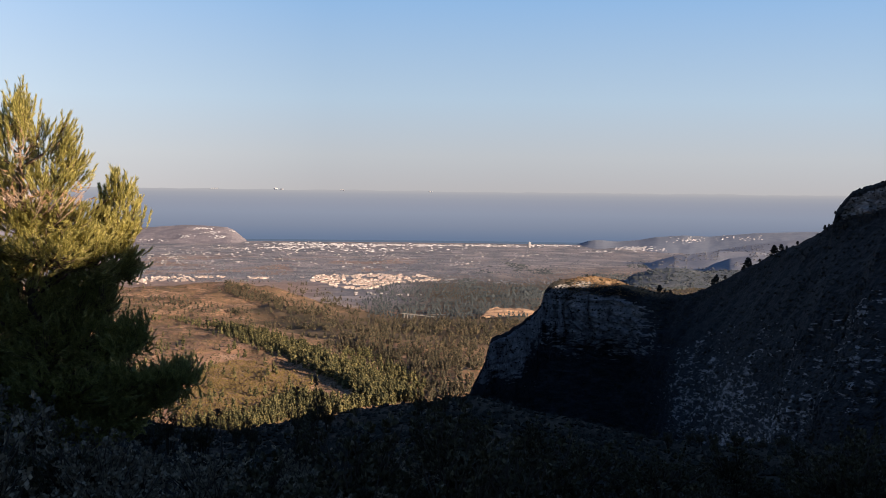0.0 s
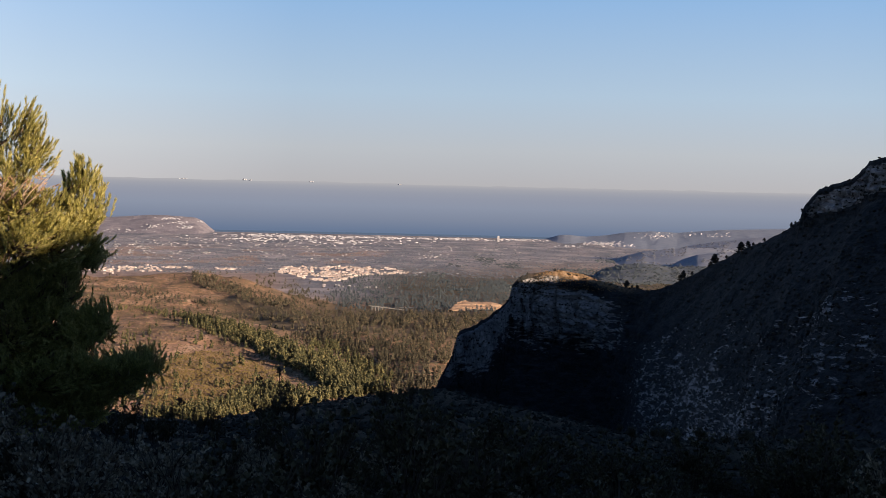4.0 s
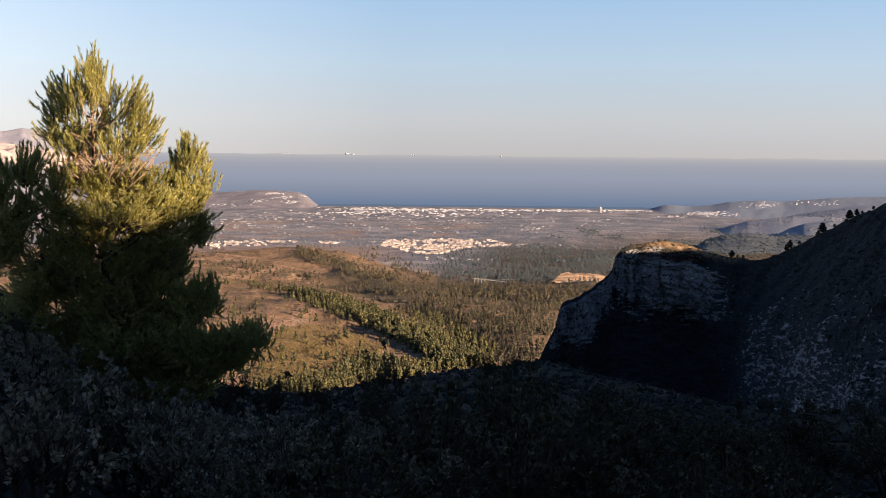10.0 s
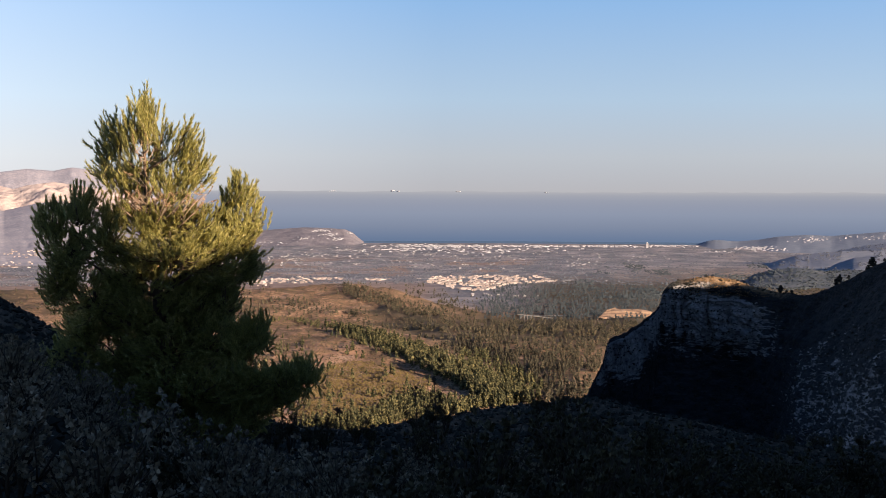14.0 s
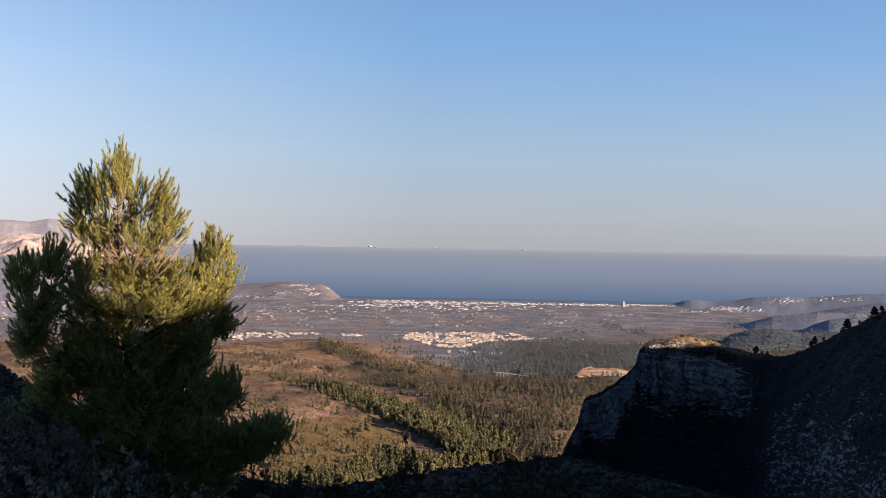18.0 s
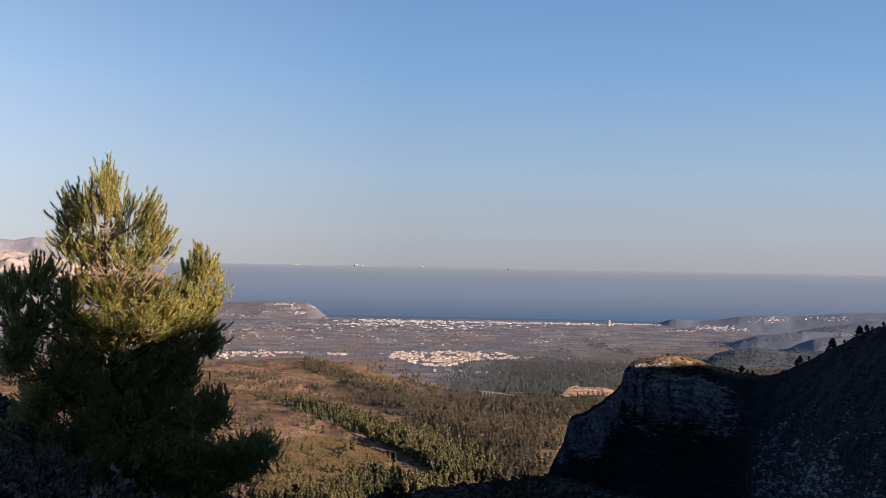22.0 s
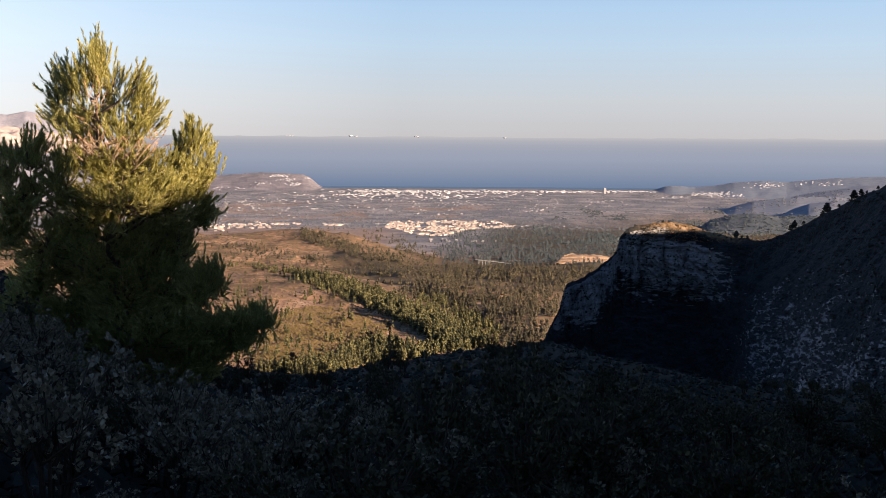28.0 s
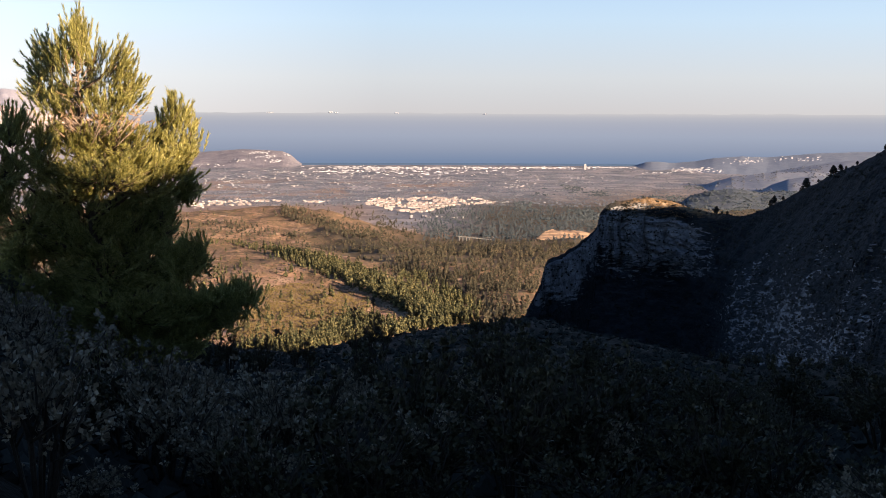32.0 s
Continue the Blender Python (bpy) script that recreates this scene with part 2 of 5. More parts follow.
# Greyer than the near pines: the air between is painted into this foliage.
M_MAQUIS = material("hazed_maquis", [(0.25, (0.022, 0.024, 0.019)), (0.5, (0.064, 0.060, 0.043)), (0.8, (0.155, 0.126, 0.082))], 0.03, 6, 0.95, 0, island=True, spec=0.1, vary=0.45)
# Near-black foliage for ridge, slope and shelf plants: their shade is in the colour.
M_CRESTPINE = material("shaded_slope_foliage", [(0.25, (0.017, 0.018, 0.016)), (0.8, (0.044, 0.045, 0.040))], 1.0, 6, 0.9, 0, island=True, spec=0.1)
M_WALLS = material("whitewashed_render", [(0.2, (0.28, 0.240, 0.225)), (0.5, (0.41, 0.365, 0.345)), (0.8, (0.58, 0.54, 0.52))], 0.4, 6, 0.8, 0, random_object=True)
# Far walls are dulled and blued to stand in for haze.
M_WALLS_FAR = material("hazed_house_walls", [(0.2, (0.19, 0.19, 0.205)), (0.5, (0.26, 0.258, 0.275)), (0.8, (0.42, 0.415, 0.435))], 0.02, 6, 0.8, 0, island=True)
M_WALLS_SHORE = material("hazed_villa_walls", [(0.2, (0.24, 0.25, 0.28)), (0.5, (0.35, 0.36, 0.40)), (0.8, (0.52, 0.53, 0.58))], 0.02, 6, 0.8, 0, island=True)
M_TILE = material("clay_roof_tiles", [(0.3, (0.24, 0.165, 0.14)), (0.5, (0.34, 0.25, 0.215)), (0.75, (0.45, 0.36, 0.32))], 0.3, 9, 0.9, 0.3, 0.1, random_object=True)
M_CONCRETE = material("pale_concrete", [(0.3, (0.13, 0.127, 0.125)), (0.7, (0.24, 0.235, 0.23))], 0.2, 8, 0.85, 0.2, 0.05)
M_CLIFFFAR = material("far_mountain_rock", [(0.30, (0.260, 0.235, 0.244)), (0.46, (0.360, 0.310, 0.307)), (0.58, (0.460, 0.380, 0.360)), (0.72, (0.580, 0.490, 0.466))], 0.006, 7, 0.95, 0.8, 12)



def let_through(m, share):
    """Thin leaves pass part of the light."""
    t = m.node_tree
    b, out = t.nodes["Principled BSDF"], t.nodes["Material Output"]
    tr, mx = t.nodes.new("ShaderNodeBsdfTranslucent"), t.nodes.new("ShaderNodeMixShader")
    link(t, b.inputs["Base Color"].links[0].from_socket, tr.inputs[0])
    mx.inputs[0].default_value = share
    link(t, b.outputs[0], mx.inputs[1])
    link(t, tr.outputs[0], mx.inputs[2])
    link(t, mx.outputs[0], out.inputs[0])


let_through(M_NEEDLE, 0.5)
let_through(M_FARPINE, 0.1)

# ---- small mesh tools ----
rng = np.random.default_rng(7)


def mesh_of(name, verts, faces, mat, smooth=False):
    me = bpy.data.meshes.new(name)
    me.from_pydata(np.asarray(verts, float).tolist(), [], faces if isinstance(faces, list) else faces.tolist())
    me.materials.append(mat)
    if smooth:
        me.polygons.foreach_set("use_smooth", np.ones(len(me.polygons), bool))
    me.update()
    return me


def thing(name, me, label, category, group="", kind="", at=None):
    ob = new(name, me)
    if at is not None:
        ob.matrix_world = at
    return tagged(ob, label, category, group, kind)


def part(name, me, parent, label=""):
    ob = new(name, me)
    ob.parent = parent
    return tagged(ob, label) if label else ob


def lattice(ix, iy, iz, seed):
    h = (ix.astype(np.int64) * 374761393 + iy.astype(np.int64) * 668265263 + iz.astype(np.int64) * 2147483647 + seed * 1274126177) & 0xFFFFFFFF
    h = ((h ^ (h >> 13)) * 1274126177) & 0xFFFFFFFF
    return ((h ^ (h >> 16)) & 0xFFFF) / 32767.5 - 1.0


def vnoise(x, y, z=0.0, seed=0):
    """Smooth noise in -1..1 at the points given."""
    x, y, z = np.broadcast_arrays(np.asarray(x, float), np.asarray(y, float), np.asarray(z, float))
    ix, iy, iz = np.floor(x).astype(int), np.floor(y).astype(int), np.floor(z).astype(int)
    fx, fy, fz = x - ix, y - iy, z - iz
    fx, fy, fz = fx * fx * (3 - 2 * fx), fy * fy * (3 - 2 * fy), fz * fz * (3 - 2 * fz)
    out = 0
    for a in (0, 1):
        for b in (0, 1):
            for c in (0, 1):
                wgt = (fx if a else 1 - fx) * (fy if b else 1 - fy) * (fz if c else 1 - fz)
                out = out + wgt * lattice(ix + a, iy + b, iz + c, seed)
    return out


def fbm(x, y, z=0.0, octaves=4, seed=0):
    total, amp = 0, 1.0
    for k in range(octaves):
        total = total + amp * vnoise(np.asarray(x) * 2 ** k, np.asarray(y) * 2 ** k, np.asarray(z) * 2 ** k, seed + k)
        amp *= 0.5
    return total


def grid_faces(nu, nv, closed=False):
    """Quads over a grid whose vertices run row by row (nu rows of nv)."""
    i, j = np.meshgrid(np.arange(nu - 1), np.arange(nv if closed else nv - 1), indexing="ij")
    j2 = (j + 1) % nv
    return np.stack([i * nv + j, i * nv + j2, (i + 1) * nv + j2, (i + 1) * nv + j], -1).reshape(-1, 4)


def tan_d(e):
    return np.tan(np.radians(e))


# ---- the lie of the land, seen from the viewpoint: az in degrees from +y to the right, r in metres ----
SEA = -157.0


def smooth(a, b, x):
    s = np.clip((x - a) / (b - a), 0, 1)
    return s * s * (3 - 2 * s)


def land(az, r):
    """Height of the ground."""
    az, r = np.broadcast_arrays(np.asarray(az, float), np.asarray(r, float))
    x, y = r * np.sin(np.radians(az)), r * np.cos(np.radians(az))
    # the shelf by the viewpoint, which ends in a brow
    brow_el = np.interp(az, [-180, -60, -20, -17.5, -16.5, -15.4, -12, -6.5, -3.7, 1.6, 6, 15, 30, 60, 90, 180],
                        [4, -2, -3.7, -4.22, -4.78, -5.5, -8.0, -9.55, -9.75, -8.95, -8.4, -10.0, -9.0, -1.0, 6, 8])
    brow_r = 72.0
    zb = brow_r * tan_d(brow_el)
    near = -1.65 + (zb + 1.65) * np.minimum(r / brow_r, 1.0) + 0.18 * fbm(x * 0.25, y * 0.25, 0, 4, 3) * smooth(2, 8, r)
    # valley, hill and plain
    e1 = np.interp(az, [-30, -8, -4.2, -1.9, -0.5, 1.8, 3.6, 8], [-4.1, -4.05, -3.85, -4.05, -4.5, -5.05, -5.1, -4.9])
    lr = np.log(r + 1e-6)
    kr = np.log([72, 130, 240, 390, 450, 520, 600, 700, 900, 1150, 1400, 1750, 2150, 3000, 4250, 4400, 4950])
    kz = [None, None, -70, None, -84, -83.2, -82.2, -81, -88, None, -112, -121, -134.5, -147, -155.5, -160, -175]
    z_brow2 = np.where(az > 60, zb, np.minimum(zb, 0) - 22)
    z390 = np.full_like(r, -87.0)
    cols = [zb, z_brow2, np.full_like(r, -70.0), z390, np.full_like(r, -84.0), np.full_like(r, -83.2), np.full_like(r, -82.2), np.full_like(r, -81.0), np.full_like(r, -88.0), 1150 * tan_d(e1),
            np.full_like(r, -112.0)] + [np.full_like(r, v) for v in kz[11:]]
    far = np.zeros_like(r)
    for k in range(len(kr) - 1):
        inside = (lr >= kr[k]) & (lr < kr[k + 1])
        s = np.clip((lr - kr[k]) / (kr[k + 1] - kr[k]), 0, 1)
        far = np.where(inside, cols[k] * (1 - s) + cols[k + 1] * s, far)
    far = np.where(lr >= kr[-1], cols[-1], far)
    # spurs and gullies on the hill, coarse to fine
    hill = smooth(380, 480, r) * (1 - smooth(1150, 1700, r))
    far = far + hill * 0.8 * fbm(x * 0.13, y * 0.08, 0, 3, 19) + hill * (4.2 * fbm(x * 0.0042 + 27.3, y * 0.0030, 0, 4, 11) + 1.2 * fbm(x * 0.03, y * 0.02, 0, 3, 17))
    # the ridge that carries the belt of pines, and the gully behind it
    belt_r = np.interp(az, [-9, -4.4, -1.9, 0.4, 2.7, 6], [1010, 880, 760, 640, 540, 460])
    far = far + hill * 0.6 * np.exp(-((r - belt_r) / (0.10 * belt_r)) ** 2) * smooth(-12, -5, az)
    far = far - hill * 2.2 * np.exp(-((r - 1.22 * belt_r) / (0.09 * belt_r)) ** 2) * smooth(-12, -5, az)
    plain = smooth(1500, 2100, r) * (1 - smooth(3700, 4200, r))
    far = far + plain * 2.5 * fbm(x * 0.003, y * 0.002, 0, 3, 23)
    return np.where(r < brow_r, near, far)


def land_xy(x, y):
    return land(np.degrees(np.arctan2(x, y)), np.hypot(x, y))


def build_ground():
    az = np.concatenate([np.arange(-180, -32, 4.0), np.arange(-32, 26, 0.13), np.arange(26, 180, 4.0)])
    r = np.concatenate([[0.002, 0.4], np.geomspace(1.5, 60, 60), np.geomspace(62, 300, 70)[:], np.geomspace(306, 1500, 290), np.geomspace(1520, 4900, 110)])
    R, A = np.meshgrid(r, az, indexing="ij")
    Z = land(A, R)
    V = np.stack([R * np.sin(np.radians(A)), R * np.cos(np.radians(A)), Z], -1).reshape(-1, 3)
    me = mesh_of("ground", V, grid_faces(len(r), len(az), True), M_LAND, True)
    x, y = V[:, 0], V[:, 1]
    a, rr = A.ravel(), R.ravel()
    el = np.degrees(np.arctan2(V[:, 2], rr))
    # this layer brings in the fields together with their painted haze
    hazy_farm = smooth(1150, 1500, rr) * (1 - smooth(6, 12, a) * (1 - smooth(2300, 3000, rr)) * 0.6)
    wood = np.clip(0.9 * smooth(0.1, 0.5, fbm(x * 0.006, y * 0.006, 0, 3, 31)) * smooth(300, 450, rr) * (1 - smooth(1200, 1800, rr)) +
                   smooth(2.5, 5, a) * smooth(600, 900, rr) * (1 - smooth(1900, 2500, rr)) * 0.85, 0, 1)
    belt_r = np.interp(a, [-9, -4.4, -1.9, 0.4, 2.7, 6], [1010, 880, 760, 640, 540, 460])
    soil = np.clip(smooth(0.25, 0.8, fbm(x * 0.022 + 9, y * 0.014, 0, 5, 41)) * smooth(420, 470, rr) * smooth(1.0, 0.86, rr / belt_r) * 0.9, 0, 1)
    # Shade in the gully and under the belt's pines, painted in as woodland cover.
    gully_shade = np.exp(-((rr - 1.25 * belt_r) / (0.12 * belt_r)) ** 2) * smooth(-4.5, -2.5, a) * (1 - smooth(4.0, 6.0, a))
    belt = np.exp(-((rr - 1.0 * belt_r) / (0.10 * belt_r)) ** 4) * smooth(-5.0, -3.5, a) * (1 - smooth(4.0, 6.0, a))
    wood = np.clip(wood + 0.45 * gully_shade, 0, 1) * (1 - soil)
    wood = np.maximum(wood, 0.15 * belt)
    soil = np.clip(soil + 0.5 * smooth(0.0, 0.5, fbm(x * 0.012, y * 0.006, 0, 3, 43)) * smooth(2100, 2400, rr) * (1 - smooth(2900, 3300, rr)) * (1 - smooth(3, 7, a)), 0, 1)
    soil = np.maximum(soil, 0.55 * smooth(1220, 1350, rr) * (1 - smooth(1800, 2200, rr)) * (1 - smooth(-1.5, 1.0, a)))
    knoll = smooth(1.15, 0.8, ((a + 3.1) / 2.8) ** 2 + ((el + 8.6) / 1.7) ** 2) * smooth(380, 420, rr) * (1 - smooth(900, 1000, rr))
    wood, soil = np.maximum(wood, 0.6 * knoll), soil * (1 - 0.8 * knoll)
    layer = me.color_attributes.new("cover", "FLOAT_COLOR", "POINT")
    # alpha: the painted foreground shade, fading out by 330 m
    layer.data.foreach_set("color", np.stack([hazy_farm, wood, soil, smooth(330, 260, rr)], -1).ravel())
    return thing("ground", me, "dry scrubby hills running down to a hazy coastal plain", "terrain", kind="structure")


ground = build_ground()


def build_sea():
    m = bpy.data.materials.new("sea_water")
    m.use_nodes = True
    b = m.node_tree.nodes["Principled BSDF"]
    b.inputs["Base Color"].default_value = (0.06, 0.13, 0.24, 1)
    b.inputs["Roughness"].default_value = 0.6
    n = m.node_tree.nodes.new("ShaderNodeTexNoise")
    n.inputs["Scale"].default_value = 0.05
    bp = m.node_tree.nodes.new("ShaderNodeBump")
    bp.inputs["Strength"].default_value, bp.inputs["Distance"].default_value = 0.4, 2
    link(m.node_tree, n.outputs[0], bp.inputs["Height"])
    link(m.node_tree, bp.outputs[0], b.inputs["Normal"])
    az = np.radians(np.arange(-60, 60.1, 1.0))
    V = [(r * math.sin(a), r * math.cos(a), SEA) for r in (4200, 4478) for a in az]
    return thing("water", mesh_of("water", V, grid_faces(2, len(az)), m), "calm deep blue sea beyond the coastal towns", "sea", kind="structure")


build_sea()


def build_haze_backdrop():
    """The distance over the sea, painted on a glowing sheet: water fading into a grey bank of haze whose flat top lies
    at eye level.
    """
    m = bpy.data.materials.new("painted_sea_haze")
    m.use_nodes = True
    t = m.node_tree
    t.nodes.clear()
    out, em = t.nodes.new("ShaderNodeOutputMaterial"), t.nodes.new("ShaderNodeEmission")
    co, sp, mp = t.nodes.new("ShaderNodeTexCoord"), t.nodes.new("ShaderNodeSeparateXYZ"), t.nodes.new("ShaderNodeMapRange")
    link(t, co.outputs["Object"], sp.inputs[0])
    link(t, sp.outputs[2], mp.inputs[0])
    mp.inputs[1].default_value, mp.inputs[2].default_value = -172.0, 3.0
    # sea and haze painted by height; the sheet gives off its own light
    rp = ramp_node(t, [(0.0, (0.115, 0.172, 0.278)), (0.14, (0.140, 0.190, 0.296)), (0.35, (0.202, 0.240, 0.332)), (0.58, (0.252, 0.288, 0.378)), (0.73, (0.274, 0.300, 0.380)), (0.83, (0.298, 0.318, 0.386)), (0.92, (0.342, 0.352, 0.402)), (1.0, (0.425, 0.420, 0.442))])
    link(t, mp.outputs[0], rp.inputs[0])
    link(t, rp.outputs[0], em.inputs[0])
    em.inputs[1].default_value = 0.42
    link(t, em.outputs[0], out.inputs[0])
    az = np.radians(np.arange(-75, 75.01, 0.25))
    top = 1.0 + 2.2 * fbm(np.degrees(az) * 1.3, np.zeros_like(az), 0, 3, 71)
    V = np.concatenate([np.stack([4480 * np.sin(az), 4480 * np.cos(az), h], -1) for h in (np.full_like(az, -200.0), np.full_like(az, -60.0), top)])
    return thing("backdrop", mesh_of("backdrop", V, grid_faces(3, len(az)), m, True), "backdrop painted with sea and grey-blue haze along the horizon", "haze", kind="structure")


build_haze_backdrop()


# ---- the mountainside: a limestone spur, a saddle and a slope that climbs past the viewpoint ----
CREST = [(5.0, -9.6, 225), (5.96, -8.25, 235), (6.22, -7.7, 245), (6.62, -6.9, 255), (6.70, -6.5, 258), (6.88, -5.92, 262), (7.52, -5.66, 268), (8.2, -5.2, 276),
         (8.72, -4.75, 284), (8.9, -4.5, 288), (9.02, -3.95, 292), (9.4, -3.63, 295), (9.8, -3.5, 298), (10.4, -3.39, 300), (10.9, -3.36, 302),
         (11.75, -3.47, 304), (12.6, -3.73, 304), (13.5, -3.92, 300), (14.2, -4.0, 296), (14.84, -4.02, 290), (15.69, -3.63, 284), (16.57, -3.19, 277),
         (17.66, -2.58, 268), (18.53, -2.12, 260), (19.18, -1.85, 254), (19.93, -1.38, 248), (20.35, -1.08, 244), (20.5, -0.47, 243),
         (21.07, 0.21, 240), (21.7, 0.45, 236), (22.33, 0.69, 232), (22.74, 1.03, 229), (22.94, 1.36, 227), (23.5, 1.52, 224)]
# past the edge of the view the crest climbs on and swings round to the right of the viewpoint
# Unseen stretch: its heights are set to cast shade on the near slopes.
CREST_ON = [(100, 188, 10.5), (110, 150, 18), (120, 110, 26), (131, 60, 34), (140, 0, 42), (142, -33, 48), (140, -60, 48.8), (137, -76, 47.2), (134, -88, 40.5), (133, -96, 40.0), (130, -112, 41.0), (125, -130, 47), (105, -170, 54), (60, -230, 58)]


def build_mountain():
    pts = [Vector((r * math.sin(radians(a)), r * math.cos(radians(a)), r * math.tan(radians(e)))) for a, e, r in CREST] + [Vector(p) for p in CREST_ON]
    n_spur, n_view = 19, len(CREST)
    P = np.array([tuple(p) for p in pts])
    key = np.arange(len(P)).astype(float)
    u = np.concatenate([np.arange(0, n_view - 1, 0.08), np.arange(n_view - 1, len(P) - 1, 0.10), [len(P) - 1]])
    C = np.stack([np.interp(u, key, P[:, k]) for k in range(3)], -1)
    # how far out and how far down, from the back of the ridge over its crest to the valley
    out_s = np.array([-170, -110, -60, -30, -15, -8, -4, -1.5, 0])
    drop_b = np.array([100, 40, 8.4, 4.0, 1.8, 0.95, 0.5, 0.2, 0])
    v = np.linspace(0, 1, 230) ** 1.25
    d_cliff = (np.array([0, 0.012, 0.3, 0.45, 0.75, 1]), np.array([0, 0.8, 4.5, 10, 55, 130]), np.array([0, 0.5, 15, 20, 48, 100]))
    d_slope = (np.array([0, 0.02, 0.10, 0.3, 0.6, 1]), np.array([0, 0.8, 5, 26, 62, 130]), np.array([0, 0.6, 4.0, 17, 46, 100]))
    d_band = (np.array([0, 0.02, 0.10, 0.3, 0.6, 1]), np.array([0, 0.8, 2.4, 20, 58, 130]), np.array([0, 0.5, 6.5, 19, 47, 100]))
    w_c = 1 - smooth(n_spur - 4.0, n_spur + 1.0, u)
    w_b = smooth(24.5, 31.0, u)
    f_out = (w_c[:, None] * np.interp(v, d_cliff[0], d_cliff[1]) + ((1 - w_c) * (1 - w_b))[:, None] * np.interp(v, d_slope[0], d_slope[1]) + ((1 - w_c) * w_b)[:, None] * np.interp(v, d_band[0], d_band[1]))
    f_dn = (w_c[:, None] * np.interp(v, d_cliff[0], d_cliff[2]) + ((1 - w_c) * (1 - w_b))[:, None] * np.interp(v, d_slope[0], d_slope[2]) + ((1 - w_c) * w_b)[:, None] * np.interp(v, d_band[0], d_band[2]))
    # towards the viewpoint, a little across the valley
    aim = np.stack([-25 - C[:, 0], 55 - C[:, 1]], -1)
    behind = smooth(n_view + 1, n_view + 5, u)[:, None]
    aim = aim / np.linalg.norm(aim, axis=1)[:, None] * (1 - behind) + np.array([-1.0, 0.05]) * behind
    aim /= np.linalg.norm(aim, axis=1)[:, None]
    O = np.concatenate([np.broadcast_to(out_s[:-1], (len(u), len(out_s) - 1)), f_out], 1)
    D = np.concatenate([np.broadcast_to(drop_b[:-1], (len(u), len(out_s) - 1)), f_dn], 1)
    X = C[:, 0:1] + aim[:, 0:1] * O
    Y = C[:, 1:2] + aim[:, 1:2] * O
    Z = C[:, 2:3] - D
    # broken rock: buttresses, clefts, beds that step out one over another and loose blocks, fading out at the very crest
    edge = smooth(0.0, 2.0, np.abs(D))
    front = np.concatenate([np.zeros(len(out_s) - 1), np.ones(len(v))])[None, :]
    n1 = fbm(X * 0.05, Y * 0.05, Z * 0.07, 4, 51)
    n2 = fbm(X * 0.28, Y * 0.28, Z * 0.5, 3, 57) * (0.5 + 0.5 * w_c[:, None])
    along = np.broadcast_to(u[:, None], X.shape)
    cleft = np.abs(vnoise(along * 1.6 + 0.3 * fbm(X * 0.12, Y * 0.12, Z * 0.2, 3, 69), Z * 0.07, 0, 65)) ** 0.6 - 0.55
    bed = (Z + 0.10 * X + 1.6 * n1 + 0.5 * n2) / np.where(w_c[:, None] > 0.5, 1.9, 1.3)
    row = np.floor(bed)
    rise = bed - row
    length = np.linalg.norm(np.diff(C[:, :2], axis=0, prepend=C[:1, :2]), axis=1).cumsum()
    far_along = np.broadcast_to(length[:, None], X.shape)
    block = np.floor(far_along / (2.1 + 1.2 * vnoise(X * 0.07, Y * 0.07, Z * 0.2, 59)) + 0.8 * fbm(X * 0.3, Y * 0.3, Z * 0.3, 2, 53) + 7.3 * row)
    proud = lattice(block.astype(int), row.astype(int), np.zeros_like(row).astype(int), 55)
    ledge = (0.65 * proud + 0.6 * smooth(0.0, 0.35, rise) - 0.4 * smooth(0.7, 1.0, rise)) * front
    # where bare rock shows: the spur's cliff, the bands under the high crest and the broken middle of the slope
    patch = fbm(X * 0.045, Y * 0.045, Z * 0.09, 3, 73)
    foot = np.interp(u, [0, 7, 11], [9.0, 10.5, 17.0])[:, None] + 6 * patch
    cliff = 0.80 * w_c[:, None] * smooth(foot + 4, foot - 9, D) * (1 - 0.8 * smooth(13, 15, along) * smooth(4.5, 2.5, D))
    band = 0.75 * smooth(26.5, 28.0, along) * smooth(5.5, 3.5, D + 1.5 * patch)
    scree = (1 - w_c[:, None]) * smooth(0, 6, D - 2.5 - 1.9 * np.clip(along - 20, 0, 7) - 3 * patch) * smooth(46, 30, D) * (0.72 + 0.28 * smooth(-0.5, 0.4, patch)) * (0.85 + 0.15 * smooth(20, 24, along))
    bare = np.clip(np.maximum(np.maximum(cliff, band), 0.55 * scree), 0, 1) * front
    face = smooth(1.5, 5.0, D) * w_c[:, None] * (1 - smooth(14, 20, D))
    push = edge * (1.9 * n1 + 0.5 * n2 + 0.75 * ledge * (0.25 + bare)) + face * 3.2 * cleft
    X = X + aim[:, 0:1] * push
    Y = Y + aim[:, 1:2] * push
    Z = Z + edge * (0.6 * n2 + 0.6 * n1) + (1 - edge) * 0.18 * fbm(X * 0.6, Y * 0.6, 0, 3, 67)
    V = np.stack([X, Y, Z], -1).reshape(-1, 3)
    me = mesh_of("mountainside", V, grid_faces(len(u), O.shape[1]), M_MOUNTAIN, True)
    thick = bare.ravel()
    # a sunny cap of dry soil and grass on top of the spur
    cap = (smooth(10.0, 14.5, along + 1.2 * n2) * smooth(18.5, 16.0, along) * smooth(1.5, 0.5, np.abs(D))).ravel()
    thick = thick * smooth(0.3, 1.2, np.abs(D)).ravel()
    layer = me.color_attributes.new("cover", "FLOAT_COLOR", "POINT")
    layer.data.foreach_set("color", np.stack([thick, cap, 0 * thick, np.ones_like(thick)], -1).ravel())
    return thing("mountainside", me, "shaded limestone spur and rocky slope climbing above the valley", "mountain", kind="structure"), C, aim


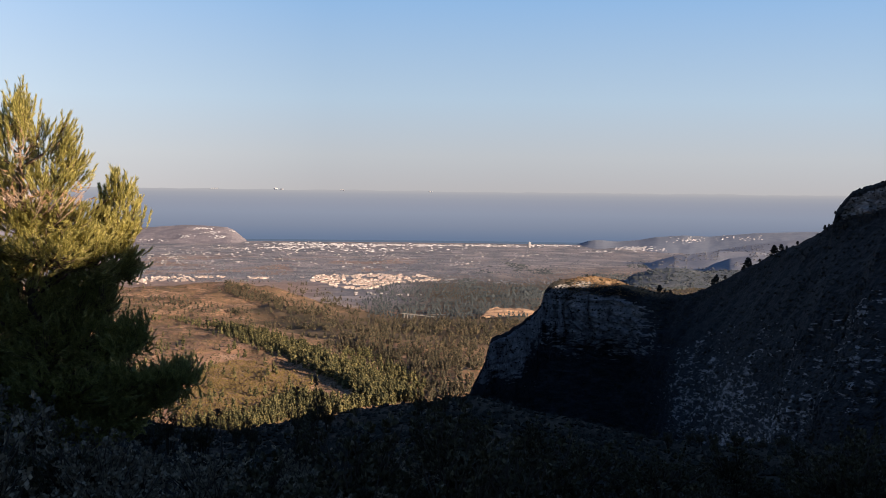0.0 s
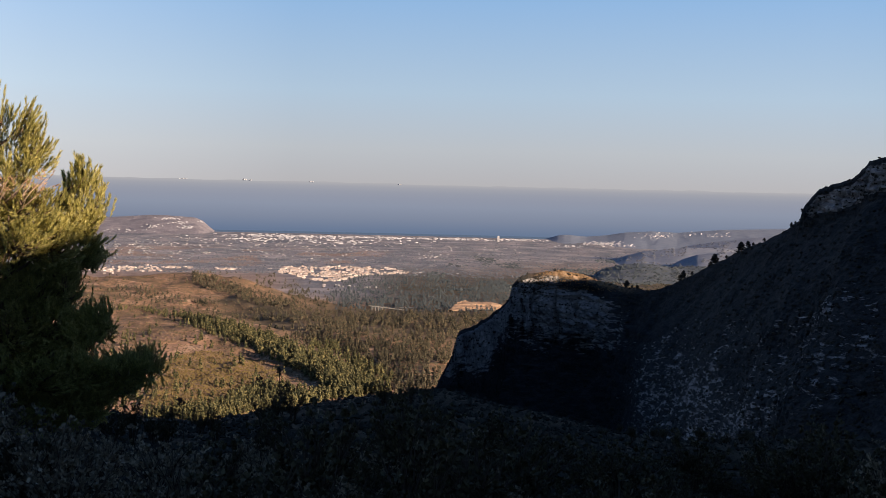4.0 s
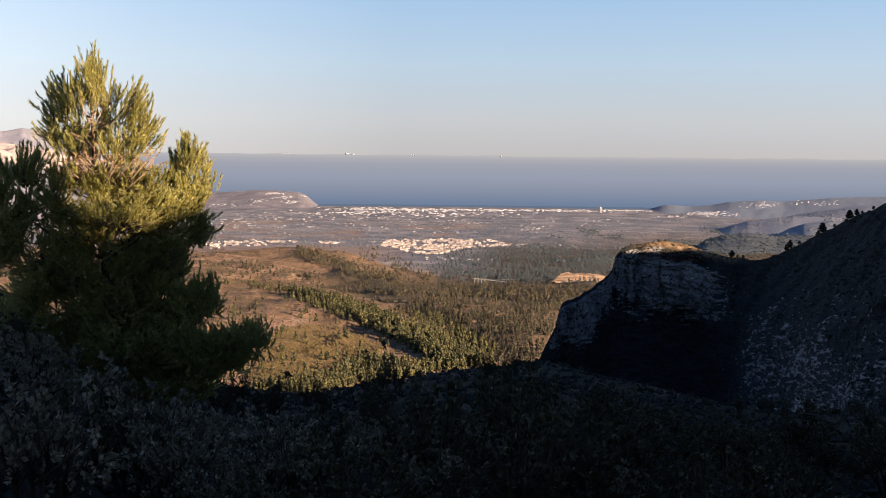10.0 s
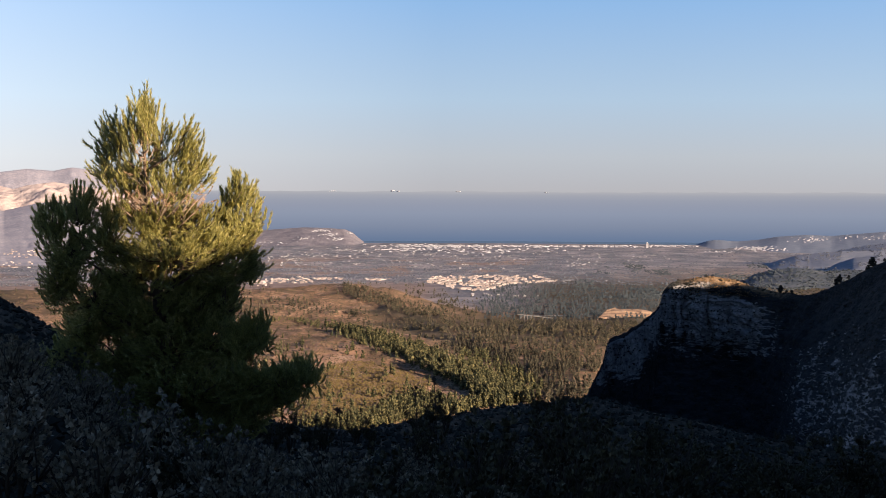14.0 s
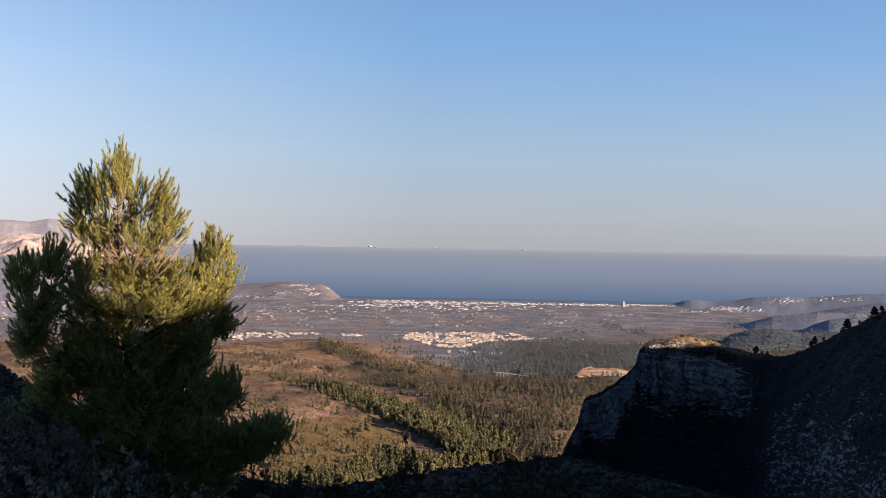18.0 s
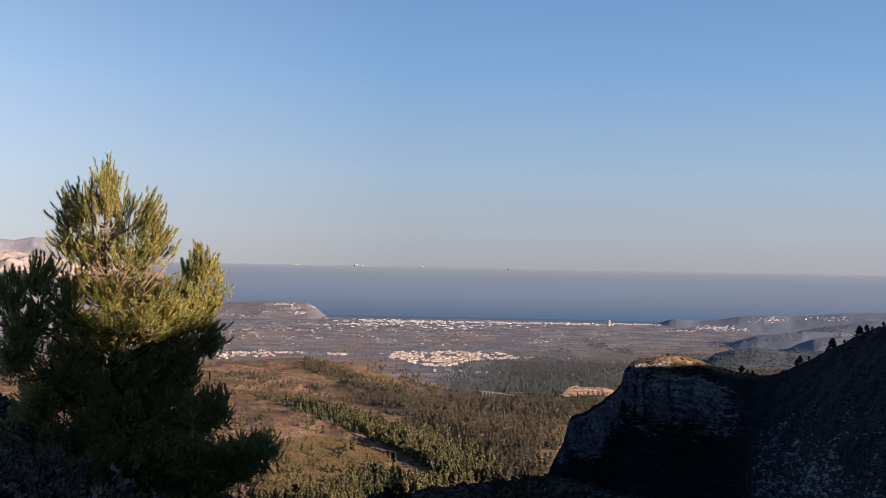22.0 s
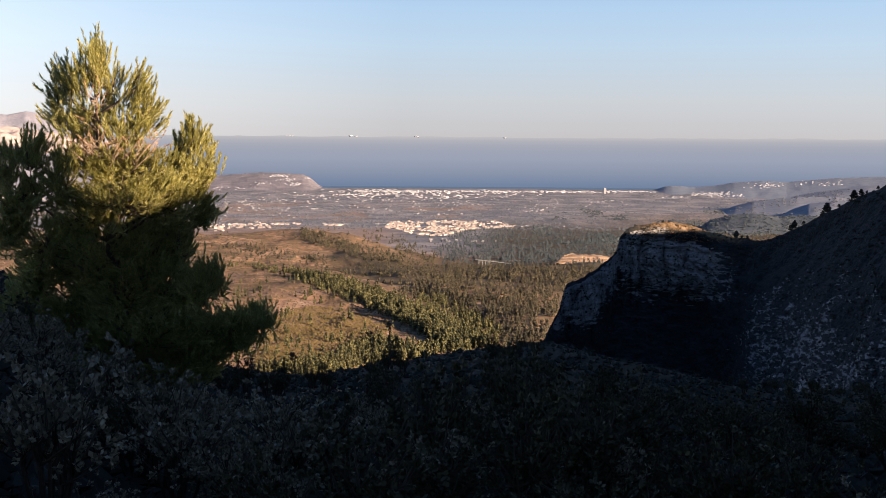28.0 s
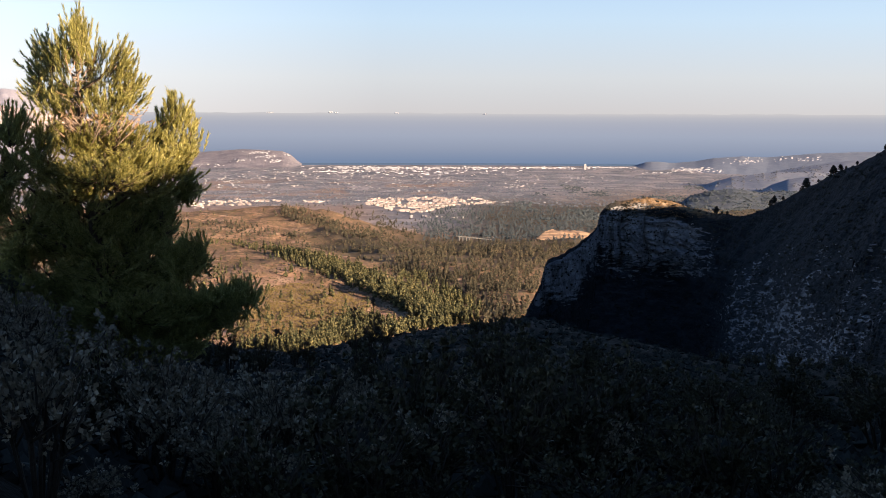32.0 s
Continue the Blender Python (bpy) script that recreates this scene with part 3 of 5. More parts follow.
def mountain_material():
    """Grey limestone in cracked beds where the cover layer says that rock is bare, dark scrub elsewhere; the slope's
    shade is painted into both.
    """
    # the rock colours hold the blue cast of the shade
    m = material("shaded_limestone_and_scrub", [(0.30, (0.105, 0.108, 0.120)), (0.45, (0.190, 0.192, 0.205)), (0.58, (0.285, 0.285, 0.295)), (0.72, (0.40, 0.392, 0.392))], 0.22, 6, 0.92, 1.0, 0.6)
    t = m.node_tree
    b = t.nodes["Principled BSDF"]
    rock = b.inputs["Base Color"].links[0].from_socket
    co = t.nodes.new("ShaderNodeTexCoord")

    def math_node(op, a, c, clamp=False):
        n = t.nodes.new("ShaderNodeMath")
        n.operation, n.use_clamp = op, clamp
        for k, val in enumerate((a, c)):
            if isinstance(val, float):
                n.inputs[k].default_value = val
            else:
                link(t, val, n.inputs[k])
        return n.outputs[0]

    def noise_at(scale, stretch, detail, rough):
        mp, n = t.nodes.new("ShaderNodeMapping"), t.nodes.new("ShaderNodeTexNoise")
        mp.inputs["Scale"].default_value, mp.inputs["Rotation"].default_value = stretch, (0.0, radians(6), 0.0)
        n.inputs["Scale"].default_value, n.inputs["Detail"].default_value, n.inputs["Roughness"].default_value = scale, detail, rough
        link(t, co.outputs["Object"], mp.inputs[0])
        link(t, mp.outputs[0], n.inputs["Vector"])
        return n.outputs[0]

    # cracks between blocks, longer than they are high
    mp, warp, vor = t.nodes.new("ShaderNodeMapping"), t.nodes.new("ShaderNodeVectorMath"), t.nodes.new("ShaderNodeTexVoronoi")
    mp.inputs["Scale"].default_value, mp.inputs["Rotation"].default_value = (0.5, 0.5, 1.5), (0.0, radians(6), 0.0)
    link(t, co.outputs["Object"], mp.inputs[0])
    wob = t.nodes.new("ShaderNodeTexNoise")
    wob.inputs["Scale"].default_value, wob.inputs["Detail"].default_value = 0.9, 3
    link(t, co.outputs["Object"], wob.inputs["Vector"])
    warp.operation = "ADD"
    link(t, mp.outputs[0], warp.inputs[0])
    link(t, wob.outputs["Color"], warp.inputs[1])
    vor.feature = "DISTANCE_TO_EDGE"
    vor.inputs["Scale"].default_value = 0.62
    link(t, warp.outputs[0], vor.inputs["Vector"])
    crack = ramp_node(t, [(0.0, (0.30, 0.30, 0.31)), (0.05, (0.72, 0.72, 0.73)), (0.14, (1.0, 1.0, 1.0))])
    link(t, vor.outputs["Distance"], crack.inputs[0])
    beds = ramp_node(t, [(0.36, (0.58, 0.58, 0.59)), (0.48, (0.88, 0.88, 0.89)), (0.62, (1.0, 1.0, 1.0))])
    link(t, noise_at(0.8, (0.10, 0.10, 1.0), 5, 0.6), beds.inputs[0])
    # darker upright streaks over the rock
    streaks = ramp_node(t, [(0.38, (0.50, 0.50, 0.52)), (0.52, (0.92, 0.92, 0.93)), (0.65, (1.0, 1.0, 1.0))])
    link(t, noise_at(0.42, (1.3, 1.3, 0.12), 4, 0.6), streaks.inputs[0])
    for layer in (crack, beds, streaks):
        x = t.nodes.new("ShaderNodeMix")
        x.data_type, x.blend_type = "RGBA", "MULTIPLY"
        x.inputs[0].default_value = 0.6
        link(t, rock, x.inputs[6])
        link(t, layer.outputs[0], x.inputs[7])
        rock = x.outputs[2]
    grown = t.nodes.new("ShaderNodeVertexColor")
    grown.layer_name = "cover"
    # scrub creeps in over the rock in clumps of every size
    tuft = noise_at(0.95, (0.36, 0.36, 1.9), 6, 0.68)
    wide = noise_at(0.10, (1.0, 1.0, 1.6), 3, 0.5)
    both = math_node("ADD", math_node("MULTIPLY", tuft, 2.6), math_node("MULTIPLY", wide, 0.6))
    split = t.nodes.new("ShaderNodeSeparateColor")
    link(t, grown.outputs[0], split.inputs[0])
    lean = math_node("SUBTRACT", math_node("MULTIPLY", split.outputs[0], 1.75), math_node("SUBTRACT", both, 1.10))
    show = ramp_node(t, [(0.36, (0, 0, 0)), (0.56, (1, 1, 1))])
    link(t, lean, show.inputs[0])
    # scrub taken down to near-black, so its shade is in the colour
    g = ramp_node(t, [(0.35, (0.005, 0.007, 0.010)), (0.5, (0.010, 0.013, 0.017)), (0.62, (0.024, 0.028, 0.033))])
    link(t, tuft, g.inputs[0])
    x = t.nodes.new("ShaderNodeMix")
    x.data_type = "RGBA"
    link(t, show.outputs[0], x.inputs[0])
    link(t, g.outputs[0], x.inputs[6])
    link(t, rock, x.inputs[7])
    soil = ramp_node(t, [(0.35, (0.080, 0.054, 0.032)), (0.5, (0.165, 0.110, 0.064)), (0.62, (0.29, 0.21, 0.145))])
    link(t, noise_at(1.2, (1.0, 1.0, 1.0), 5, 0.65), soil.inputs[0])
    y = t.nodes.new("ShaderNodeMix")
    y.data_type = "RGBA"
    link(t, split.outputs[1], y.inputs[0])
    link(t, x.outputs[2], y.inputs[6])
    link(t, soil.outputs[0], y.inputs[7])
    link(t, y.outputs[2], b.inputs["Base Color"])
    return m


M_MOUNTAIN = mountain_material()
mountainside, MT_CREST, MT_AIM = build_mountain()


def build_shade_bluff():
    """An unseen rocky bluff added close beside the viewpoint, towards the sun: its broken crest is shaped to shade the
    shelf and the foot of the pine.
    """
    toward = np.array([math.sin(radians(SUN_AZ)), math.cos(radians(SUN_AZ))])
    across = np.array([-toward[1], toward[0]])
    s, d = np.arange(-22, 42.01, 0.2), np.concatenate([np.linspace(5, 16, 34), np.linspace(16.5, 46, 40)])
    S, D = np.meshgrid(s, d, indexing="ij")
    X, Y = S * across[0] + D * toward[0], S * across[1] + D * toward[1]
    base = land_xy(X, Y) - 0.4
    # the crest: a wall, a notch with a steep near side, then a long shoulder
    # heights worked back from where the shadow edge should fall
    crest = 16 * math.tan(radians(SUN_EL)) + np.interp(s, [-22, -8, 6, 11, 13.2, 15.0, 15.4, 15.9, 16.7, 17.5, 19, 20.5, 22, 34, 42], [0, 1.5, 2.0, 3.0, 7.6, 7.8, 3.75, 3.42, 3.70, 3.82, 4.2, 6.0, 7.6, 8.0, 4.5])
    shape = np.where(D < 16, np.clip((D - 5) / 11, 0, 1) ** 0.75, np.clip(1 - (D - 16) / 30, 0, 1) ** 1.2)
    fade = smooth(0, 2.0, np.abs(D - 16))
    Z = base + (crest[:, None] - base) * shape + fade * shape * (1.1 * fbm(X * 0.25, Y * 0.25, 0, 4, 111) - 0.9)
    V = np.stack([X, Y, Z], -1).reshape(-1, 3)
    return thing("shade_bluff", mesh_of("shade_bluff", V, grid_faces(len(s), len(d)), M_ROCK, True), "unseen rocky rise added to shade the shelf and pine", "rock", kind="structure")


build_shade_bluff()
SIGHT = []          # (tree of faces, name) for lines of sight from the viewpoint


def sighted(ob):
    me = ob.data
    SIGHT.append((BVHTree.FromPolygons([v.co for v in me.vertices], [tuple(p.vertices) for p in me.polygons]), ob.name))
    return ob


def far_range(name, mat, profile, r_front, r_back, foot_el, label, category, seed, amp=0.10, power=1.15):
    """A distant hill or range: its skyline from (az, el) pairs, falling in broken slopes to its foot."""
    pa, pe = np.array(profile).T
    az = np.arange(pa[0], pa[-1] + 0.01, 0.06)
    top = r_back * tan_d(np.interp(az, pa, pe))
    foot = r_front * tan_d(foot_el)
    s = np.linspace(0, 1, 40)
    rr = r_back + (r_front - r_back) * s
    A, S = np.meshgrid(az, s)
    R = np.broadcast_to(rr[:, None], A.shape)
    X, Y = R * np.sin(np.radians(A)), R * np.cos(np.radians(A))
    shape = (1 - S) ** power
    n = fbm(A * 0.9, S * 2.2 + 5, 0, 5, seed)
    Z = foot + (top[None, :] - foot) * (shape + amp * n * np.sin(np.pi * np.clip(S * 1.0, 0, 1)) + 0.005 * fbm(A * 5, S * 9, 0, 3, seed + 9) * smooth(0, 0.1, S))
    back = np.stack([(r_back + 90) * np.sin(np.radians(az)), (r_back + 90) * np.cos(np.radians(az)), np.full_like(az, foot - 5)], -1)
    brow = np.stack([(r_back + 25) * np.sin(np.radians(az)), (r_back + 25) * np.cos(np.radians(az)), Z[0] - 1.5], -1)
    V = np.concatenate([back, brow, np.stack([X, Y, Z], -1).reshape(-1, 3)])
    return sighted(thing(name, mesh_of(name, V, grid_faces(len(s) + 2, len(az)), mat, True), label, category, kind="structure"))


sighted(ground)
sighted(mountainside)


def on_sight(az, el, names=None):
    """The first place that the line from the viewpoint at az, el meets: the point, its normal and the surface's name."""
    a, e = radians(az), radians(el)
    way = Vector((math.sin(a) * math.cos(e), math.cos(a) * math.cos(e), math.sin(e)))
    best = None
    for tree, name in SIGHT:
        if names and name not in names:
            continue
        p, n, _, d = tree.ray_cast(Vector((0, 0, 0)), way)
        if p is not None and (best is None or d < best[3]):
            best = (p, n, name, d)
    return best


# The mauve-blue veil of distant air is painted into the base colours of these slopes.
M_RANGE = material("hazed_far_slopes", [(0.30, (0.190, 0.200, 0.259)), (0.5, (0.275, 0.275, 0.328)), (0.7, (0.380, 0.365, 0.414))], 0.022, 7, 0.95, 0.5, 2)
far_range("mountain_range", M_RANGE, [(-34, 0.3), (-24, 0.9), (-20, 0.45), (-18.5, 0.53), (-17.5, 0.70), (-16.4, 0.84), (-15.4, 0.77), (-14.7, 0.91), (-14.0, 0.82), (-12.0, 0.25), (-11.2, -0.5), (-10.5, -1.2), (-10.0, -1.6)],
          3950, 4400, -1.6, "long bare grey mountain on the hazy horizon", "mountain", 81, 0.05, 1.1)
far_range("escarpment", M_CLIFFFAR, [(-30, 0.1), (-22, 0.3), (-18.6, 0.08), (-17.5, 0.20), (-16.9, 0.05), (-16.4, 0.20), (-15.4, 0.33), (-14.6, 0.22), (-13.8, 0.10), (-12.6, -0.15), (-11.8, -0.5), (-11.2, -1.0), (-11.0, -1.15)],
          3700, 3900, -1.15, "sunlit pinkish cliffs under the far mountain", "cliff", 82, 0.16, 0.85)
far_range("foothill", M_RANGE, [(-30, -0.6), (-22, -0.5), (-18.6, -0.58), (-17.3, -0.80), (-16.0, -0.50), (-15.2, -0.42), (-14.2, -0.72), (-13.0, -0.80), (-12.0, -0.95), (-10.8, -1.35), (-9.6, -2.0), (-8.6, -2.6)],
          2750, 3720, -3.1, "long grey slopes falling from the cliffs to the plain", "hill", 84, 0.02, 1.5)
# coast and headland: scrub colours paled and blued in place of real haze
M_COASTHILL = material("hazed_coastal_scrub", [(0.30, (0.128, 0.165, 0.235)), (0.5, (0.168, 0.202, 0.268)), (0.7, (0.225, 0.250, 0.308))], 0.05, 6, 0.95, 0.5, 1.5)
M_HEADLAND = material("hazed_headland_scrub", [(0.30, (0.116, 0.121, 0.159)), (0.5, (0.187, 0.179, 0.212)), (0.7, (0.314, 0.286, 0.312))], 0.02, 8, 0.95, 0.7, 8)
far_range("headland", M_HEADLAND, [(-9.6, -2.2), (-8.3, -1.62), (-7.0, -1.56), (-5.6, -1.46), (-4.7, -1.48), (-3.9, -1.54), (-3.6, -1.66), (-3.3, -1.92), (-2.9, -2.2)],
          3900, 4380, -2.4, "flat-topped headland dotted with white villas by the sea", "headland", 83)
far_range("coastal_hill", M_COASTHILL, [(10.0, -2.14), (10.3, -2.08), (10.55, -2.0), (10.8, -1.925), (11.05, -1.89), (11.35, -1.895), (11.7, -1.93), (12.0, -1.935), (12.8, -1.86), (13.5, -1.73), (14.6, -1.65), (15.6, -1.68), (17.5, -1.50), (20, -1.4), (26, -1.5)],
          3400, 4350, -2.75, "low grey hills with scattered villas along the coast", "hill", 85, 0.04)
# ridges carry the same painted haze
M_RIDGE = material("hazed_ridge_scrub", [(0.30, (0.138, 0.166, 0.225)), (0.5, (0.186, 0.208, 0.262)), (0.7, (0.250, 0.262, 0.305))], 0.055, 6, 0.95, 0.5, 1.5)
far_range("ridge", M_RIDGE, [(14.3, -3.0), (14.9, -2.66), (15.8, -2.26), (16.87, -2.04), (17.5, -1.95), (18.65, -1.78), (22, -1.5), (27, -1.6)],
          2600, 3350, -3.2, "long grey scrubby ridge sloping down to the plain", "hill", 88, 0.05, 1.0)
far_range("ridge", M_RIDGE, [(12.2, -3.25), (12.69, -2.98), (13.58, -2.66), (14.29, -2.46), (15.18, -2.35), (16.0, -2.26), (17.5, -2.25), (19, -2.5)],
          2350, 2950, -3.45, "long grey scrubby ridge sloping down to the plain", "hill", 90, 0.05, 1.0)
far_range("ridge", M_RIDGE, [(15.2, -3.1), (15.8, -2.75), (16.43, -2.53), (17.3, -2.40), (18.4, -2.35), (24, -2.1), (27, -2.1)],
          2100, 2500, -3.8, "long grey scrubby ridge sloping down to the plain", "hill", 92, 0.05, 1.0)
M_WOODRIDGE = material("hazed_wooded_cover", [(0.30, (0.055, 0.073, 0.094)), (0.5, (0.085, 0.103, 0.125)), (0.7, (0.145, 0.156, 0.175))], 0.03, 8, 0.95, 0.6, 4)
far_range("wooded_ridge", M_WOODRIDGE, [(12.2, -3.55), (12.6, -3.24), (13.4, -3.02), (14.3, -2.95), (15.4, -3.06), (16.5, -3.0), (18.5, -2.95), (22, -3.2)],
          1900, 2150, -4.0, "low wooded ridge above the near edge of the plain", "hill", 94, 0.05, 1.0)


# ---- plants: building blocks ----
def tube(path, radii, sides=6):
    """A tapered tube along a path: vertices and faces."""
    path = np.asarray(path, float)
    n = len(path)
    V, F = [], []
    for i in range(n):
        d = Vector(path[min(i + 1, n - 1)] - path[max(i - 1, 0)]).normalized()
        a = d.orthogonal().normalized()
        b = d.cross(a)
        for k in range(sides):
            t = 2 * math.pi * k / sides
            V.append(tuple(Vector(path[i]) + float(radii[i]) * (math.cos(t) * a + math.sin(t) * b)))
    for i in range(n - 1):
        for k in range(sides):
            F.append((i * sides + k, i * sides + (k + 1) % sides, (i + 1) * sides + (k + 1) % sides, (i + 1) * sides + k))
    F.append(tuple(range(sides))[::-1])
    F.append(tuple(range((n - 1) * sides, n * sides)))
    return V, F


def merge(pieces):
    V, F, o = [], [], 0
    for v, f in pieces:
        V.extend(v)
        F.extend(tuple(i + o for i in face) for face in f)
        o += len(v)
    return V, F


def unit(a):
    return a / np.maximum(np.linalg.norm(a, axis=-1, keepdims=True), 1e-9)


def shoots(base, way, length, per=30, needle=0.075, width=0.011, gen=rng):
    """Pine shoots: bent stems ringed with needles that point forwards. Arrays of bases, directions and lengths; returns triangles."""
    n = len(base)
    up = np.array([0, 0, 1.0])
    s = gen.random((n, per)) ** 0.85
    bend = (0.25 + 0.35 * gen.random((n, 1, 1))) * s[..., None] ** 2
    along = base[:, None, :] + length[:, None, None] * (way[:, None, :] * s[..., None] + up * bend * 0.6)
    stem = unit(way[:, None, :] + up * bend * 1.2)
    side = unit(np.cross(stem, gen.normal(size=(n, per, 3))))
    spread = (0.80 - 0.38 * s)[..., None]
    d = unit(stem + side * spread)
    nl = needle * (0.75 + 0.5 * gen.random((n, per, 1)))
    w = unit(np.cross(d, gen.normal(size=(n, per, 3)))) * width * 0.5
    V = np.stack([along - w, along + w, along + d * nl + w * 0.25], 2).reshape(-1, 3)
    return V, np.arange(len(V)).reshape(-1, 3)


def clumps(centres, sizes, gen, flat=0.75):
    """Small ragged eight-faced clumps of foliage."""
    n = len(centres)
    dirs = np.array([[1, 0, 0], [-1, 0, 0], [0, 1, 0], [0, -1, 0], [0, 0, 1], [0, 0, -1]], float)
    V = centres[:, None, :] + dirs[None] * sizes[:, None, None] * (0.65 + 0.7 * gen.random((n, 6, 1))) * np.array([1, 1, flat]) + gen.normal(size=(n, 6, 3)) * sizes[:, None, None] * 0.18
    f = np.array([[0, 2, 4], [2, 1, 4], [1, 3, 4], [3, 0, 4], [2, 0, 5], [1, 2, 5], [3, 1, 5], [0, 3, 5]])
    F = (f[None] + 6 * np.arange(n)[:, None, None]).reshape(-1, 3)
    return V.reshape(-1, 3), F


# ---- the tall pine beside the viewpoint ----
PINE_Y = 25.6
K = PINE_Y / 2484.0


def pine_at(x, y, dy=0.0):
    """A place in the upright sheet through the pine, from sheet units across and down, with a depth offset in metres."""
    dx, dz = x - 784.0, y - 441.0
    return np.array([(dx + 0.0088 * dz) * K, PINE_Y + dy, -0.938 - (dz - 0.0088 * dx) * K]) * np.array([1 + dy / PINE_Y, 1, 1 + dy / PINE_Y])


# lobes of the crown: centre across, down, half width, half height, depth offset, shoots, upward pull
LOBES = [(251, 206, 22, 32, 0.0, 75, 1.9), (252, 220, 34, 42, 0.0, 130, 1.7), (215, 235, 30, 42, 0.3, 95, 1.6), (188, 248, 28, 32, 0.6, 85, 1.5), (290, 255, 30, 40, 0.2, 80, 1.5), (330, 245, 24, 40, -0.1, 85, 1.6),
         (345, 300, 36, 46, 0.0, 140, 1.1), (190, 300, 42, 40, 0.5, 120, 1.3), (262, 315, 50, 40, 0.4, 90, 1.2), (305, 340, 45, 34, -0.2, 110, 1.0), (225, 338, 42, 30, 0.2, 90, 1.0), (250, 395, 75, 30, -0.3, 170, 0.9), (330, 400, 65, 42, -0.5, 200, 0.9),
         (424, 350, 20, 45, 0.1, 70, 1.7), (398, 380, 24, 36, 0.3, 60, 1.4), (450, 385, 14, 34, 0.2, 38, 1.6), (422, 420, 38, 45, 0.0, 130, 1.0), (436, 470, 32, 42, 0.2, 90, 0.8),
         (93, 398, 34, 34, -0.9, 100, 1.2), (140, 385, 36, 45, -0.9, 110, 1.3), (121, 445, 45, 48, -0.9, 150, 0.9), (185, 425, 52, 50, -0.8, 140, 0.8), (300, 450, 95, 55, -0.7, 300, 0.7), (240, 480, 80, 50, -0.3, 200, 0.7), (372, 455, 56, 50, -0.3, 190, 0.8),
         (107, 505, 34, 40, -0.5, 85, 0.8), (165, 530, 55, 50, -0.4, 150, 0.6), (260, 550, 90, 60, 0.0, 260, 0.6), (350, 540, 70, 60, 0.2, 230, 0.6), (396, 540, 24, 50, 0.0, 70, 0.7),
         (150, 590, 45, 45, 0.2, 110, 0.6), (300, 620, 70, 60, 0.0, 210, 0.5), (366, 610, 60, 55, 0.1, 190, 0.5), (430, 610, 34, 38, -0.1, 120, 0.9), (456, 588, 18, 36, 0.0, 45, 1.3),
         (330, 690, 120, 50, 0.0, 290, 0.4), (428, 690, 70, 38, -0.2, 210, 0.4), (496, 680, 46, 26, -0.2, 130, 0.7), (536, 670, 20, 26, -0.2, 45, 1.0), (235, 680, 70, 45, 0.2, 150, 0.4), (120, 650, 70, 50, 0.5, 170, 0.5), (160, 710, 110, 50, 0.4, 230, 0.4),
         (290, 760, 150, 50, 0.2, 260, 0.3), (450, 728, 46, 32, -0.2, 120, 0.4), (400, 750, 75, 36, -0.1, 160, 0.3), (496, 712, 26, 22, -0.2, 45, 0.5), (205, 575, 45, 40, 0.2, 110, 0.5), (225, 625, 35, 22, 0.3, 40, 0.5), (195, 650, 50, 24, 0.2, 70, 0.4)]
# bare twigs with withered needles inside the crown: across, down, half width, half height, depth offset, twigs
DRY_TWIGS = [(258, 300, 22, 50, -0.25, 12), (290, 366, 75, 16, -0.75, 34), (215, 376, 36, 12, -0.55, 14), (350, 362, 26, 10, -0.6, 9)]


